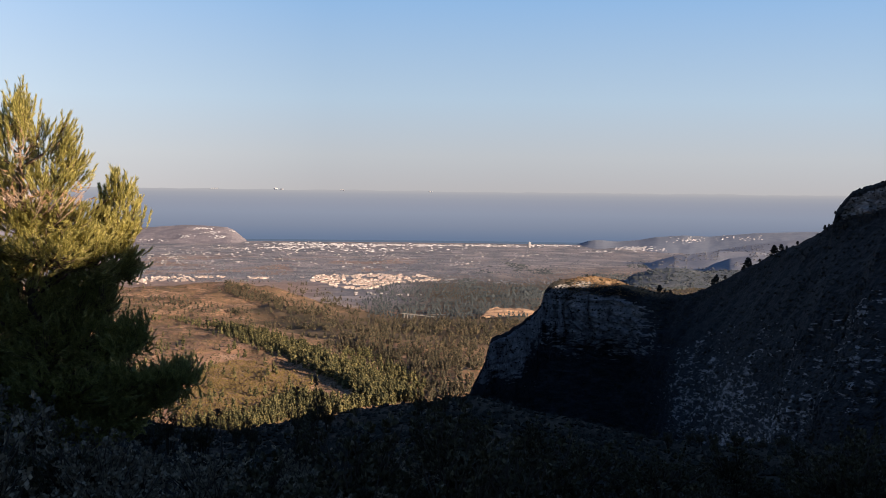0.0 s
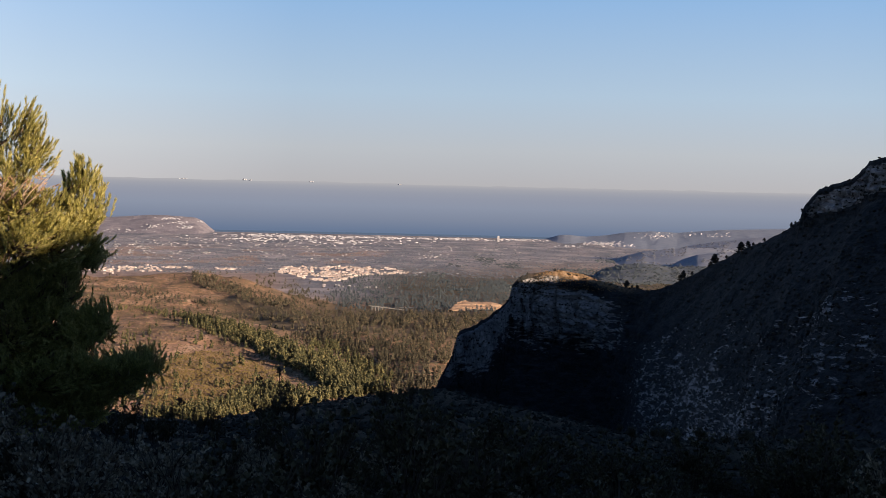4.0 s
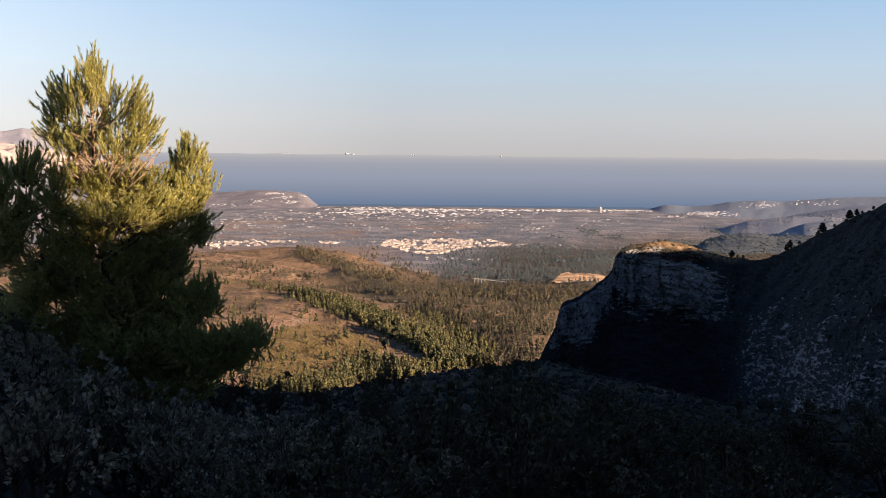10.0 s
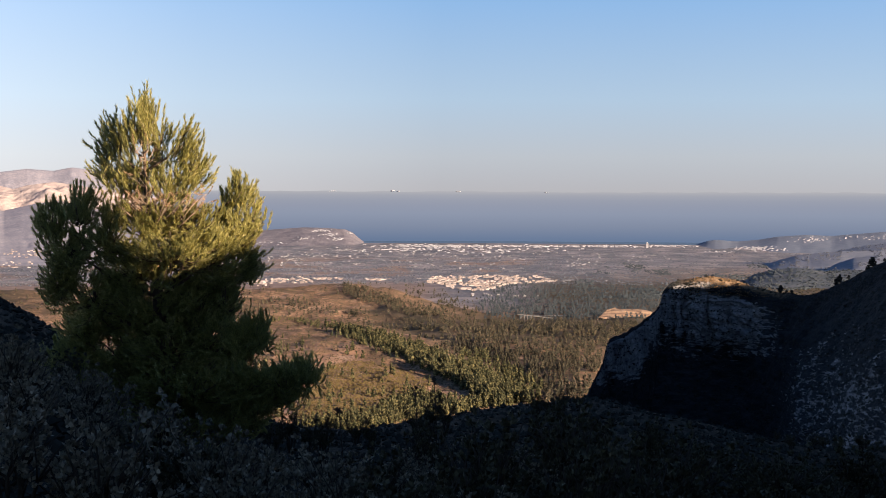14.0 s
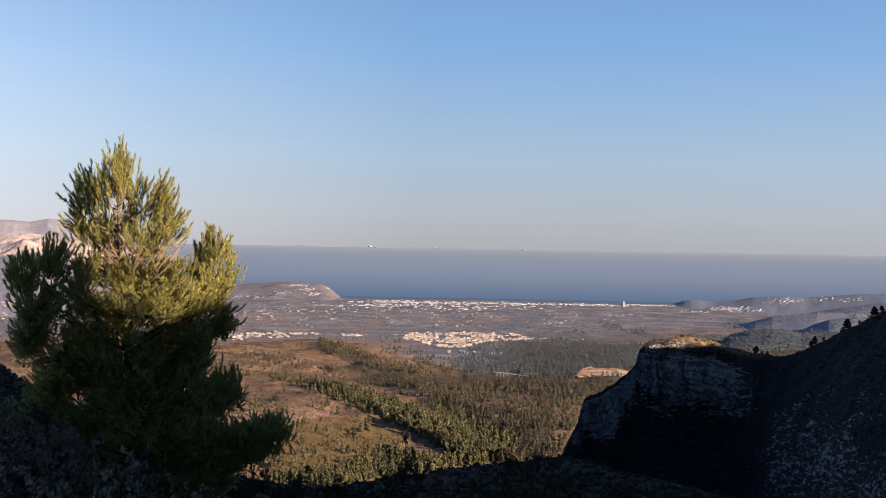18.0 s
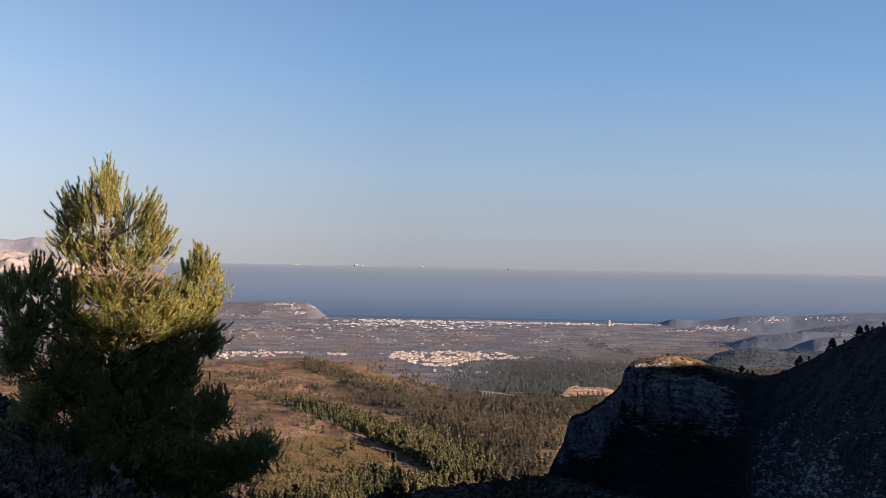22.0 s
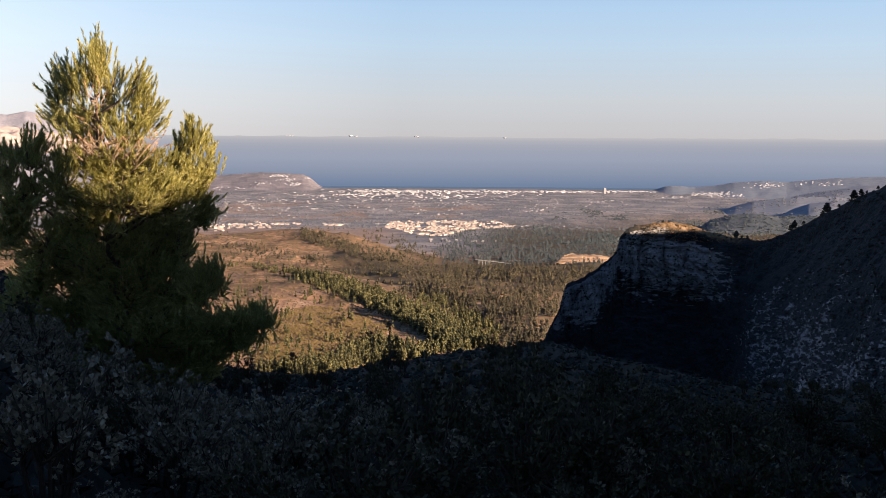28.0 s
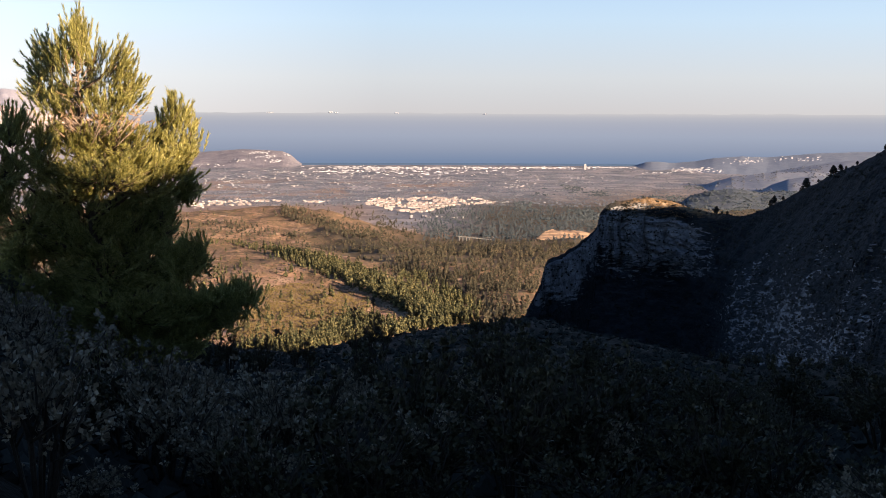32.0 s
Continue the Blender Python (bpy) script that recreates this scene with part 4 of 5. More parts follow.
def build_pine():
    g = np.random.default_rng(21)
    root = new("pine_tree")
    foot = pine_at(285, 860)
    foot[2] = float(land_xy(foot[0], foot[1])) - 0.15
    root.location = foot
    tagged(root, "tall pine with sunlit yellow-green top and shaded lower boughs", "tree")
    line = [foot] + [pine_at(x, y, d) for x, y, d in ((290, 740, 0.05), (283, 640, 0.0), (278, 540, -0.05), (268, 440, 0.0), (262, 350, 0.05), (256, 270, 0.0), (252, 190, 0.0))]
    line = np.array(line)
    line[:, 0] += 0.03 * np.sin(np.arange(len(line)) * 2.1)
    heights = line[:, 2]
    v, f = tube(line - foot, [0.17, 0.15, 0.13, 0.10, 0.075, 0.045, 0.022, 0.008], 9)
    part("trunk", mesh_of("trunk", v, f, M_BARK, True), root, "grey-brown furrowed trunk")
    for x, y, hw, hh, dy, count, pull in LOBES:
        count = int(count * np.interp(y, [250, 330, 430, 520, 700], [0.50, 0.72, 1.25, 2.5, 3.1]))
        c = pine_at(x, y, dy)
        rad = np.array([hw * K, 0.85 * max(hw, 30) * K, hh * K])
        # a limb from lower on the trunk, bending up into the lobe
        z0 = max(foot[2] + 0.8, min(c[2] - 0.35 - 0.45 * abs(c[0] - np.interp(c[2], heights, line[:, 0])), heights[-1] - 0.4))
        start = np.array([np.interp(z0, heights, line[:, k]) for k in range(3)])
        mid = start * 0.45 + c * 0.55 + np.array([0, 0, -0.12])
        tip = c + np.array([0.0, 0.0, 0.6 * rad[2]])
        r0 = 0.018 + 0.012 * np.linalg.norm(c - start)
        pieces = [tube(np.array([start, mid, c, tip]) - foot, [r0, r0 * 0.75, r0 * 0.5, 0.006], 6)]
        # shoots stand in sprays about the twig ends, with gaps between the sprays
        sprays = max(4, count // (6 if y < 400 else 10))
        q = unit(g.normal(size=(sprays, 3)))
        heart = c + q * (0.30 + 0.70 * g.random((sprays, 1)) ** 0.55) * rad
        pick = g.integers(0, sprays, count)
        tight = 0.8 if y < 400 else 1.0
        q = q[pick]
        base = heart[pick] + g.normal(size=(count, 3)) * np.array([0.095, 0.095, 0.08])
        axis = np.array([np.interp(c[2] - 1.3, heights, line[:, k]) for k in range(3)])
        fan = unit(c - axis) if y < 420 and 160 < x < 395 else np.array([0, 0, 1.0])
        sway = unit(g.normal(size=(sprays, 3)))[pick] * 0.35
        out = unit(q * np.array([1, 1, 0.7]) + fan * pull * float(np.interp(y, [300, 380], [1.35, 0.85])) + sway + g.normal(size=(count, 3)) * 0.26 * tight)
        length = (0.15 + 0.17 * g.random(count)) * float(np.interp(y, [290, 400], [1.38, 1.0]))
        base = base - out * length[:, None] * 0.95
        for k in range(0, count, 6):
            s = c + (base[k] - c) * 0.15 + np.array([0, 0, -0.3 * rad[2]])
            m = s * 0.45 + base[k] * 0.55 + np.array([0, 0, -0.05])
            pieces.append(tube(np.array([s, m, base[k], base[k] + out[k] * length[k]]) - foot, [0.012, 0.009, 0.006, 0.003], 4))
        v, f = merge(pieces)
        limb = part("limb", mesh_of("limb", v, f, M_BARK, True), root)
        V, F = shoots(base, out, length, 80 if y < 400 else 62, 0.080 if y < 400 else 0.07, 0.014, g)
        part("foliage", mesh_of("foliage", V - foot, F, M_NEEDLE), limb, "tufts of pine needles on upturned shoots")
    for x, y, hw, hh, dy, count in DRY_TWIGS:
        c, rad = pine_at(x, y, dy), np.array([hw * K, 0.4, hh * K])
        ends = c + (g.random((count, 3)) * 2 - 1) * rad
        pieces = []
        for e in ends:
            z0 = e[2] - 0.15 - 0.55 * abs(e[0] - np.interp(e[2], heights, line[:, 0]))
            start = np.array([np.interp(z0, heights, line[:, k]) for k in range(3)])
            bend = start * 0.5 + e * 0.5 + np.array([0, 0, -0.06]) + g.normal(size=3) * 0.03
            pieces.append(tube(np.array([start, bend, e]) - foot, [0.016, 0.011, 0.005], 4))
            for _ in range(3):
                q = bend + (e - bend) * g.random() + g.normal(size=3) * np.array([0.10, 0.08, 0.08])
                pieces.append(tube(np.array([bend + (e - bend) * 0.4, q]) - foot, [0.007, 0.003], 3))
        v, f = merge(pieces)
        twig = part("deadwood", mesh_of("deadwood", v, f, M_DEADWOOD, True), root, "bare pale dead twigs inside the crown")
        V, F = shoots(ends, unit(g.normal(size=(count, 3)) + np.array([0, 0, 0.5])), 0.10 + 0.08 * g.random(count), 30, 0.05, 0.011, g)
        part("withered_foliage", mesh_of("withered_foliage", V - foot, F, M_WITHERED), twig, "withered pinkish-brown needles")
    return root


build_pine()


# ---- shrubs on the shelf in front ----
def shrub_variant(seed, tall, wide, leaves, leaf, mat=M_LEAF):
    """An evergreen bush about the origin: forked stems and leaves in sprays."""
    g = np.random.default_rng(seed)
    stems, tips = [], []
    for k in range(11):
        a = 2 * math.pi * (k + g.random()) / 11
        top = np.array([math.cos(a) * wide * (0.35 + 0.6 * g.random()), math.sin(a) * wide * (0.35 + 0.6 * g.random()), tall * (0.55 + 0.45 * g.random())])
        mid = top * np.array([0.4, 0.4, 0.55]) + g.normal(size=3) * 0.04
        stems.append(tube([np.zeros(3) - (0, 0, 0.2), mid, top], [0.018, 0.012, 0.004], 5))
        tips.append((mid, top))
        for _ in range(3):
            t2 = mid + (top - mid) * 0.5 + np.array([*(g.normal(size=2) * wide * 0.35), tall * 0.28 * g.random()])
            stems.append(tube([mid, (mid + t2) / 2 + g.normal(size=3) * 0.02, t2], [0.009, 0.006, 0.003], 4))
            tips.append((mid, t2))
    tips = np.array(tips)
    pick = g.integers(0, len(tips), leaves)
    s = 0.35 + 0.75 * g.random((leaves, 1))
    c = tips[pick, 0] * (1 - s) + tips[pick, 1] * s + g.normal(size=(leaves, 3)) * 0.045
    tuft = g.integers(0, leaves // 15, leaves)
    c = c[tuft] + g.normal(size=(leaves, 3)) * 0.012
    c[:, 2] = np.maximum(c[:, 2], 0.03)
    d = unit(unit(c - np.array([0, 0, tall * 0.4])) * 0.8 + g.normal(size=(leaves, 3)) * 0.75 + np.array([0, 0, 0.45]))
    w = unit(np.cross(d, g.normal(size=(leaves, 3))))
    ln = leaf * (0.7 + 0.6 * g.random((leaves, 1)))
    V = np.stack([c, c + d * ln * 0.5 + w * ln * 0.36, c + d * ln, c + d * ln * 0.5 - w * ln * 0.36], 1).reshape(-1, 3)
    F = np.arange(len(V)).reshape(-1, 4)
    v, f = merge(stems)
    return mesh_of("branchwork", v, f, M_TWIG, True), mesh_of("foliage", V, F, mat)


def shrub(variant, label, at):
    root = new("shrub")
    tagged(root, label, "shrub", "shrubs on the slope")
    part("branchwork", variant[0], root)
    part("foliage", variant[1], root)
    root.matrix_world = at
    return root


def turned(p, scale, angle):
    return Matrix.Translation(p) @ Matrix.Rotation(angle, 4, "Z") @ Matrix.Diagonal((*scale, 1))


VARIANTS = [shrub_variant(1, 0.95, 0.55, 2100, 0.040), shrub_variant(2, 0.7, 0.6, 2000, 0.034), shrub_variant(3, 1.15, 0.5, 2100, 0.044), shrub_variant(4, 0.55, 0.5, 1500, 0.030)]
PALE = [shrub_variant(11, 0.95, 0.6, 2300, 0.036, M_LEAF_PALE), shrub_variant(12, 0.75, 0.65, 2200, 0.032, M_LEAF_PALE), shrub_variant(13, 1.1, 0.5, 2200, 0.038, M_LEAF_PALE), shrub_variant(14, 0.6, 0.55, 1700, 0.030, M_LEAF_PALE)]
PALE_LABELS = ["pale-leaved shrub in lighter shade on the slope", "low spreading pale-leaved bush in lighter shade", "upright bush with pale leaf rosettes in lighter shade", "small pale cushion bush on the more skylit slope"]
LABELS = ["leafy evergreen shrub in deep shade on the slope", "low spreading evergreen bush in deep shade", "upright dark-leaved bush in deep shade", "small-leaved cushion of dark scrub on the slope"]
pg = random.Random(5)
for ring, (r0, r1, count) in enumerate(((8.5, 14, 60), (14, 24, 80), (24, 42, 70), (42, 71, 75))):
    for k in range(count):
        az = pg.uniform(-21, 27)
        r = math.sqrt(pg.uniform(r0 * r0, r1 * r1))
        if ring == 3 and pg.random() < 0.5:
            r = pg.uniform(64, 71)
        x, y = r * math.sin(radians(az)), r * math.cos(radians(az))
        i = pg.randrange(4)
        s = pg.uniform(0.8, 1.35) * (0.85 if r < 14 else 1.0)
        crown_el = np.interp(az, [-18, -12, -8, -5, 0, 6, 10, 25], [-4.6, -7.4, -8.9, -10.2, -9.9, -9.2, -9.4, -9.0]) + pg.choice((0, 0, 0, 0, 0, 0.25 if az > -7 else 0))
        room = r * math.tan(radians(float(crown_el))) - float(land_xy(x, y))
        if room < 0.22:
            continue
        s = min(s, room / (1.05 if az > -7 else 1.35))
        if ring >= 2:
            s *= 0.6 if ring == 2 else 0.7
        if ring == 3 and -6.5 < az < 7.5:
            continue
        # paler leaves towards the open left, painting in its extra skylight
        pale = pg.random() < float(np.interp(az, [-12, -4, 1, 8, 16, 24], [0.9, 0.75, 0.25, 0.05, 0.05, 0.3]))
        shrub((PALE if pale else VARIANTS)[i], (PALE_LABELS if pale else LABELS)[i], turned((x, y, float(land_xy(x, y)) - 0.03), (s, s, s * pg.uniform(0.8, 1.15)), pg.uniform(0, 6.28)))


def dry_stalk(x, y, tall, seed):
    g = np.random.default_rng(seed)
    root = new("dry_stalk")
    root.location = (x, y, float(land_xy(x, y)) - 0.02)
    tagged(root, "dead flower stalk with a dark seed head among shrubs", "plant", "dry stalks")
    line = [np.zeros(3), np.array([0.03, 0, tall * 0.5]), np.array([-0.02, 0.01, tall])]
    pieces = [tube(line, [0.013, 0.010, 0.006], 5)]
    for k in range(5):
        z = tall * (0.5 + 0.1 * k)
        a = g.random() * 6.28
        pieces.append(tube([np.array([0, 0, z]), np.array([math.cos(a) * 0.14, math.sin(a) * 0.14, z + 0.14])], [0.006, 0.004], 4))
    v, f = merge(pieces)
    part("stem", mesh_of("stem", v, f, M_TWIG, True), root)
    c = np.array([[-0.02, 0.01, tall]]) + g.normal(size=(14, 3)) * np.array([0.034, 0.03, 0.038])
    V, F = clumps(c, 0.014 + 0.016 * g.random(14), g, 1.0)
    part("seed_head", mesh_of("seed_head", V, F, M_TWIG), root, "dark dried seed head")
    return root


for az, el_top, r, seed in ((-0.32, -7.62, 24.0, 1), (-1.1, -8.0, 26.0, 2), (-4.2, -8.85, 22.0, 4)):
    x, y = r * math.sin(radians(az)), r * math.cos(radians(az))
    top = r * math.tan(radians(el_top))
    dry_stalk(x, y, top - float(land_xy(x, y)), seed)


# bushes that break the line of the brow
for k, (az, el_top, r) in enumerate(((-5.4, -9.0, 40.0), (-4.9, -9.2, 34.0), (-3.5, -9.1, 46.0), (-2.9, -9.25, 38.0), (-1.0, -8.55, 44.0), (-0.4, -8.3, 42.0), (0.2, -8.6, 48.0), (3.9, -8.1, 52.0), (4.5, -7.95, 50.0), (5.0, -8.05, 54.0), (5.6, -8.0, 56.0), (-6.2, -8.9, 36.0), (-7.0, -8.7, 33.0))):
    x, y = r * math.sin(radians(az)), r * math.cos(radians(az))
    z = float(land_xy(x, y))
    s = (r * math.tan(radians(el_top)) - z) / 1.1
    shrub(VARIANTS[(0, 2)[k % 2]], LABELS[(0, 2)[k % 2]], turned((x, y, z - 0.03), (s * 0.75, s * 0.75, s), k * 1.7))

# ---- pines on the ridge against the plain ----
def small_pine(seed, tall, mat, n=70):
    """Meshes of a small pine about the origin: trunk and crown."""
    g = np.random.default_rng(seed)
    v, f = tube([np.array([0, 0, -0.3]), np.array([0.05 * tall * g.normal() * 0.4, 0, tall * 0.5]), np.array([0, 0, tall * 0.92])], [0.045 * tall, 0.03 * tall, 0.008 * tall], 5)
    h = 0.16 + 0.84 * g.random(n) ** 0.9
    wide = tall * (0.17 * np.sin(np.pi * np.clip(h, 0.05, 0.97) ** 0.75) + 0.03)
    a = g.random(n) * 2 * np.pi
    rr = wide * np.sqrt(g.random(n))
    lean = 0.5 * tall * (g.random(2) - 0.5) * 0.2
    c = np.stack([rr * np.cos(a) + lean[0] * h, rr * np.sin(a) + lean[1] * h, h * tall], -1)
    V, F = clumps(c, tall * (0.055 + 0.05 * g.random(n)), g, 0.9)
    return mesh_of("trunk", v, f, M_BARK), mesh_of("crown", V, F, mat, True)


def plant_pine(meshes, label, group, at, name="pine_tree"):
    root = new(name)
    tagged(root, label, "tree", group)
    part("trunk", meshes[0], root)
    part("crown", meshes[1], root)
    root.matrix_world = at
    return root


CREST_PINES = [small_pine(100 + k, 1.0, M_CRESTPINE, 90) for k in range(4)]
for k, (az, el, h) in enumerate(((13.66, -3.86, 1.7), (13.85, -3.95, 0.8), (14.11, -3.95, 1.0), (15.75, -3.62, 1.3), (15.9, -3.58, 1.9), (16.25, -3.42, 0.9), (17.12, -3.0, 2.1), (16.95, -3.06, 1.1),
                                 (18.14, -2.34, 1.9), (18.42, -2.2, 1.4), (18.6, -2.12, 0.7), (20.06, -1.36, 0.9), (20.2, -1.25, 0.6), (20.44, -0.95, 0.7), (9.6, -3.62, 0.7), (10.75, -3.4, 0.7), (12.3, -3.72, 0.6), (19.0, -1.98, 0.8), (17.6, -2.66, 0.7))):
    j = np.argmin(np.abs(np.degrees(np.arctan2(MT_CREST[:, 0], MT_CREST[:, 1])) - az) + (MT_CREST[:, 1] < 150) * 99)
    p = MT_CREST[j]
    plant_pine(CREST_PINES[k % 4], "small dark pine standing on the rocky ridge", "pines on the ridge", turned((p[0], p[1], p[2] - 0.15), (h * 1.6, h * 1.6, h * 0.92), k * 1.3))

# Tree colour pulled towards the plain's own, imitating haze.
M_PLAINTREE = material("hazed_grove_foliage", [(0.25, (0.079, 0.093, 0.118)), (0.8, (0.152, 0.162, 0.192))], 0.1, 6, 0.95, 0, island=True, spec=0.1)

# ---- woods on the hill below: the nearest as trees of their own, the rest as woodland ----
HILL_PINES = [small_pine(200 + k, 1.0, M_FARPINE, 42) for k in range(6)]


def wood_density(az, el):
    """How thick the trees stand, and whether they are tall pines (1) or haze-greyed maquis (0)."""
    up = np.interp(az, [-6, -4.45, -1.9, 0.4, 2.74, 5], [-5.2, -5.5, -6.0, -6.9, -8.02, -9.2])
    low = np.interp(az, [-6, -4.2, -1.9, 0.42, 1.6, 4], [-5.3, -5.85, -6.75, -7.85, -8.5, -9.8])
    patch = float(vnoise(az * 0.9, el * 2.0, 0, 91))
    if low < el < up:
        return (1.0 if el > low + 0.16 else 0.4), 1
    if el < -8.0 and az < 2.0:
        edge = float(np.interp(az, [-6, -3.4, -2.0, -0.8, 0.7, 2.0], [-9.5, -9.2, -8.75, -8.3, -8.7, -8.6]))
        return (0.85 if el < edge else 0.03), 1
    if el <= low:
        return 0.012 + 0.04 * (patch > 0.35), 1
    row = float(np.interp(az, [-4.0, -3.4, 1.0, 2.2], [-3.95, -4.15, -5.45, -5.7]))
    if -4.0 < az < 2.2 and abs(el - row) < 0.26:
        return 0.55, 0
    if az > 2.0 and el > -5.1:
        return 0.85, 0
    if az > 0.6 and el < -5.9:
        near = el < up + 0.9 and 0.8 < az < 4.2 and el < -6.6
        return (0.40 if patch > -0.3 else 0.16), int(near)
    if az > 2.0 and el > -5.9:
        return (0.6 if patch > -0.3 else 0.35), 0
    if az > -1.5:
        return (0.34 if patch > 0.05 else 0.07), 0
    return 0.02 + 0.16 * (patch > 0.3), 0


wg = random.Random(11)
single, massed, maquis, grove = [], [], [], []
for k in range(44000):
    az, el = wg.uniform(-18.5, 9.5), wg.uniform(-10.3, -3.75)
    thick, tall_pine = wood_density(az, el)
    if wg.random() > thick:
        continue
    hit = on_sight(az, el)
    if hit is None or hit[2] != "ground" or hit[3] < 170 or hit[3] > 2100:
        continue
    p, d = hit[0], hit[3]
    tall = wg.uniform(3.0, 5.2) * (0.6 if d < 330 else 0.85 if d < 520 else 1.0) * (1.0 if d < 900 else 0.75)
    if thick == 1.0:
        tall *= 1.12
    if not tall_pine:
        tall *= 0.85 if el < -5.1 else 1.15
    spot = (p, d, tall)
    (grove if az > 1.5 and el > -5.2 else maquis if not tall_pine else single if d < 640 and len(single) < 290 and wg.random() < 0.45 else massed).append(spot)
for k, (p, d, tall) in enumerate(single):
    plant_pine(HILL_PINES[k % 6], "sunlit yellow-green pine on the dry hillside", "pines on the hillside", turned((p.x, p.y, p.z - 0.2), (tall, tall, tall), wg.uniform(0, 6.28)))


def massed_pines(spots, name, mat, label, slim, seed):
    g = np.random.default_rng(seed)
    C, S = [], []
    for p, d, tall in spots:
        n = 18 if d < 800 else 11
        h = 0.12 + 0.88 * g.random(n) ** 1.1
        wide = tall * (slim * (1.12 - h) ** 0.7 + 0.01)
        a = g.random(n) * 2 * np.pi
        rr = wide * np.sqrt(g.random(n))
        C.append(np.stack([p.x + rr * np.cos(a), p.y + rr * np.sin(a), p.z + h * tall - 0.2], -1))
        S.append(tall * (0.08 + 0.07 * g.random(n)) * (1.15 - 0.5 * h) * (1.0 if d < 800 else 1.25))
    V, F = clumps(np.concatenate(C), np.concatenate(S), g, 0.9)
    return thing(name, mesh_of(name, V, F, mat), label, "woodland", kind="stuff")


massed_pines(massed, "woodland", M_FARPINE, "belt of narrow sunlit pines over the dry hill", 0.16, 31)
massed_pines(maquis, "maquis", M_MAQUIS, "haze-greyed evergreen maquis over the valley slopes", 0.26, 33)
# The blue of distance is painted into these woods.
M_GROVE = material("hazed_wood_foliage", [(0.25, (0.037, 0.053, 0.063)), (0.5, (0.062, 0.077, 0.087)), (0.8, (0.095, 0.105, 0.112))], 0.02, 6, 0.95, 0, island=True, spec=0.1, vary=0.22)
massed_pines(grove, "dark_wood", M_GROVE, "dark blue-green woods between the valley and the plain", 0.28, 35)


def scrub(name, count, box, surface, size, mat, label, seed, keep=None):
    """Low bushes all over a slope, as one mass."""
    r = random.Random(seed)
    g = np.random.default_rng(seed)
    C, S = [], []
    for _ in range(count):
        az, el = r.uniform(box[0], box[1]), r.uniform(box[2], box[3])
        if keep and not keep(az, el):
            continue
        hit = on_sight(az, el)
        if hit is None or hit[2].split(".")[0] != surface or hit[3] < 75:
            continue
        p, s = hit[0], r.uniform(*size)
        for _ in range(3):
            C.append((p.x + r.gauss(0, s * 0.6), p.y + r.gauss(0, s * 0.6), p.z + s * 0.35 + r.gauss(0, s * 0.15)))
            S.append(s * r.uniform(0.6, 1.0))
    V, F = clumps(np.array(C), np.array(S), g, 0.8)
    return thing(name, mesh_of(name, V, F, mat, True), label, "scrub", kind="stuff")


def wooded(az, el):
    return float(fbm(az * 0.7, el * 3.2, 0, 3, 99)) > 0.25 - 0.10 * min(3.0, az - 5.5) + 0.5 * max(0.0, el + 3.2)


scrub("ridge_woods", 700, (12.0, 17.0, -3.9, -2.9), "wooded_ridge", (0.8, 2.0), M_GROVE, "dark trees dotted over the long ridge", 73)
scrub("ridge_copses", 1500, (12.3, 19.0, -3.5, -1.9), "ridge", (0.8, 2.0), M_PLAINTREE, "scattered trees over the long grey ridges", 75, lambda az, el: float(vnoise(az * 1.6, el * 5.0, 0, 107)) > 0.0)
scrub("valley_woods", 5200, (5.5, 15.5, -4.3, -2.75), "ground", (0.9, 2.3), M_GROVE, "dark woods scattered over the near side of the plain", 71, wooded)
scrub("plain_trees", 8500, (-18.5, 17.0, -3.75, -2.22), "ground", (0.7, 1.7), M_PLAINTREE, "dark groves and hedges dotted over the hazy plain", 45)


scrub("saddle_woods", 1300, (12.8, 16.2, -4.4, -3.3), "ground", (0.5, 1.3), M_MAQUIS, "sunlit scrubby woods seen over the saddle", 79)


def brow_cover():
    """Low tussocks and cushions over the shelf and its brow."""
    q = random.Random(47)
    g = np.random.default_rng(47)
    C, S = [], []
    for _ in range(15000):
        az, rr = q.uniform(-22, 27), math.exp(q.uniform(math.log(9), math.log(125)))
        x, y = rr * math.sin(radians(az)), rr * math.cos(radians(az))
        s = q.uniform(0.04, 0.11) * (1 + rr / 140)
        z = float(LAND_Z(az, rr))
        C.append((x, y, z + s * 0.3))
        S.append(s)
    V, F = clumps(np.array(C), np.array(S), g, 0.8)
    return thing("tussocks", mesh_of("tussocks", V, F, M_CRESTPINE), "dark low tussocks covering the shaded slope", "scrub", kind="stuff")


AZ_T, LR_T = np.linspace(-22, 27, 200), np.linspace(math.log(8), math.log(130), 160)
TABLE = land(AZ_T[:, None], np.exp(LR_T)[None, :])


def LAND_Z(az, rr):
    i = min(198, max(0, int((az + 22) / 49 * 199)))
    j = min(158, max(0, int((math.log(rr) - LR_T[0]) / (LR_T[-1] - LR_T[0]) * 159)))
    u, v = (az - AZ_T[i]) / (AZ_T[1] - AZ_T[0]), (math.log(rr) - LR_T[j]) / (LR_T[1] - LR_T[0])
    return TABLE[i, j] * (1 - u) * (1 - v) + TABLE[i + 1, j] * u * (1 - v) + TABLE[i, j + 1] * (1 - u) * v + TABLE[i + 1, j + 1] * u * v


brow_cover()
M_GARRIGUE = material("dry_garrigue", [(0.22, (0.070, 0.057, 0.039)), (0.5, (0.135, 0.098, 0.065)), (0.8, (0.215, 0.148, 0.100))], 0.05, 6, 0.95, 0, island=True, spec=0.1, vary=0.25)


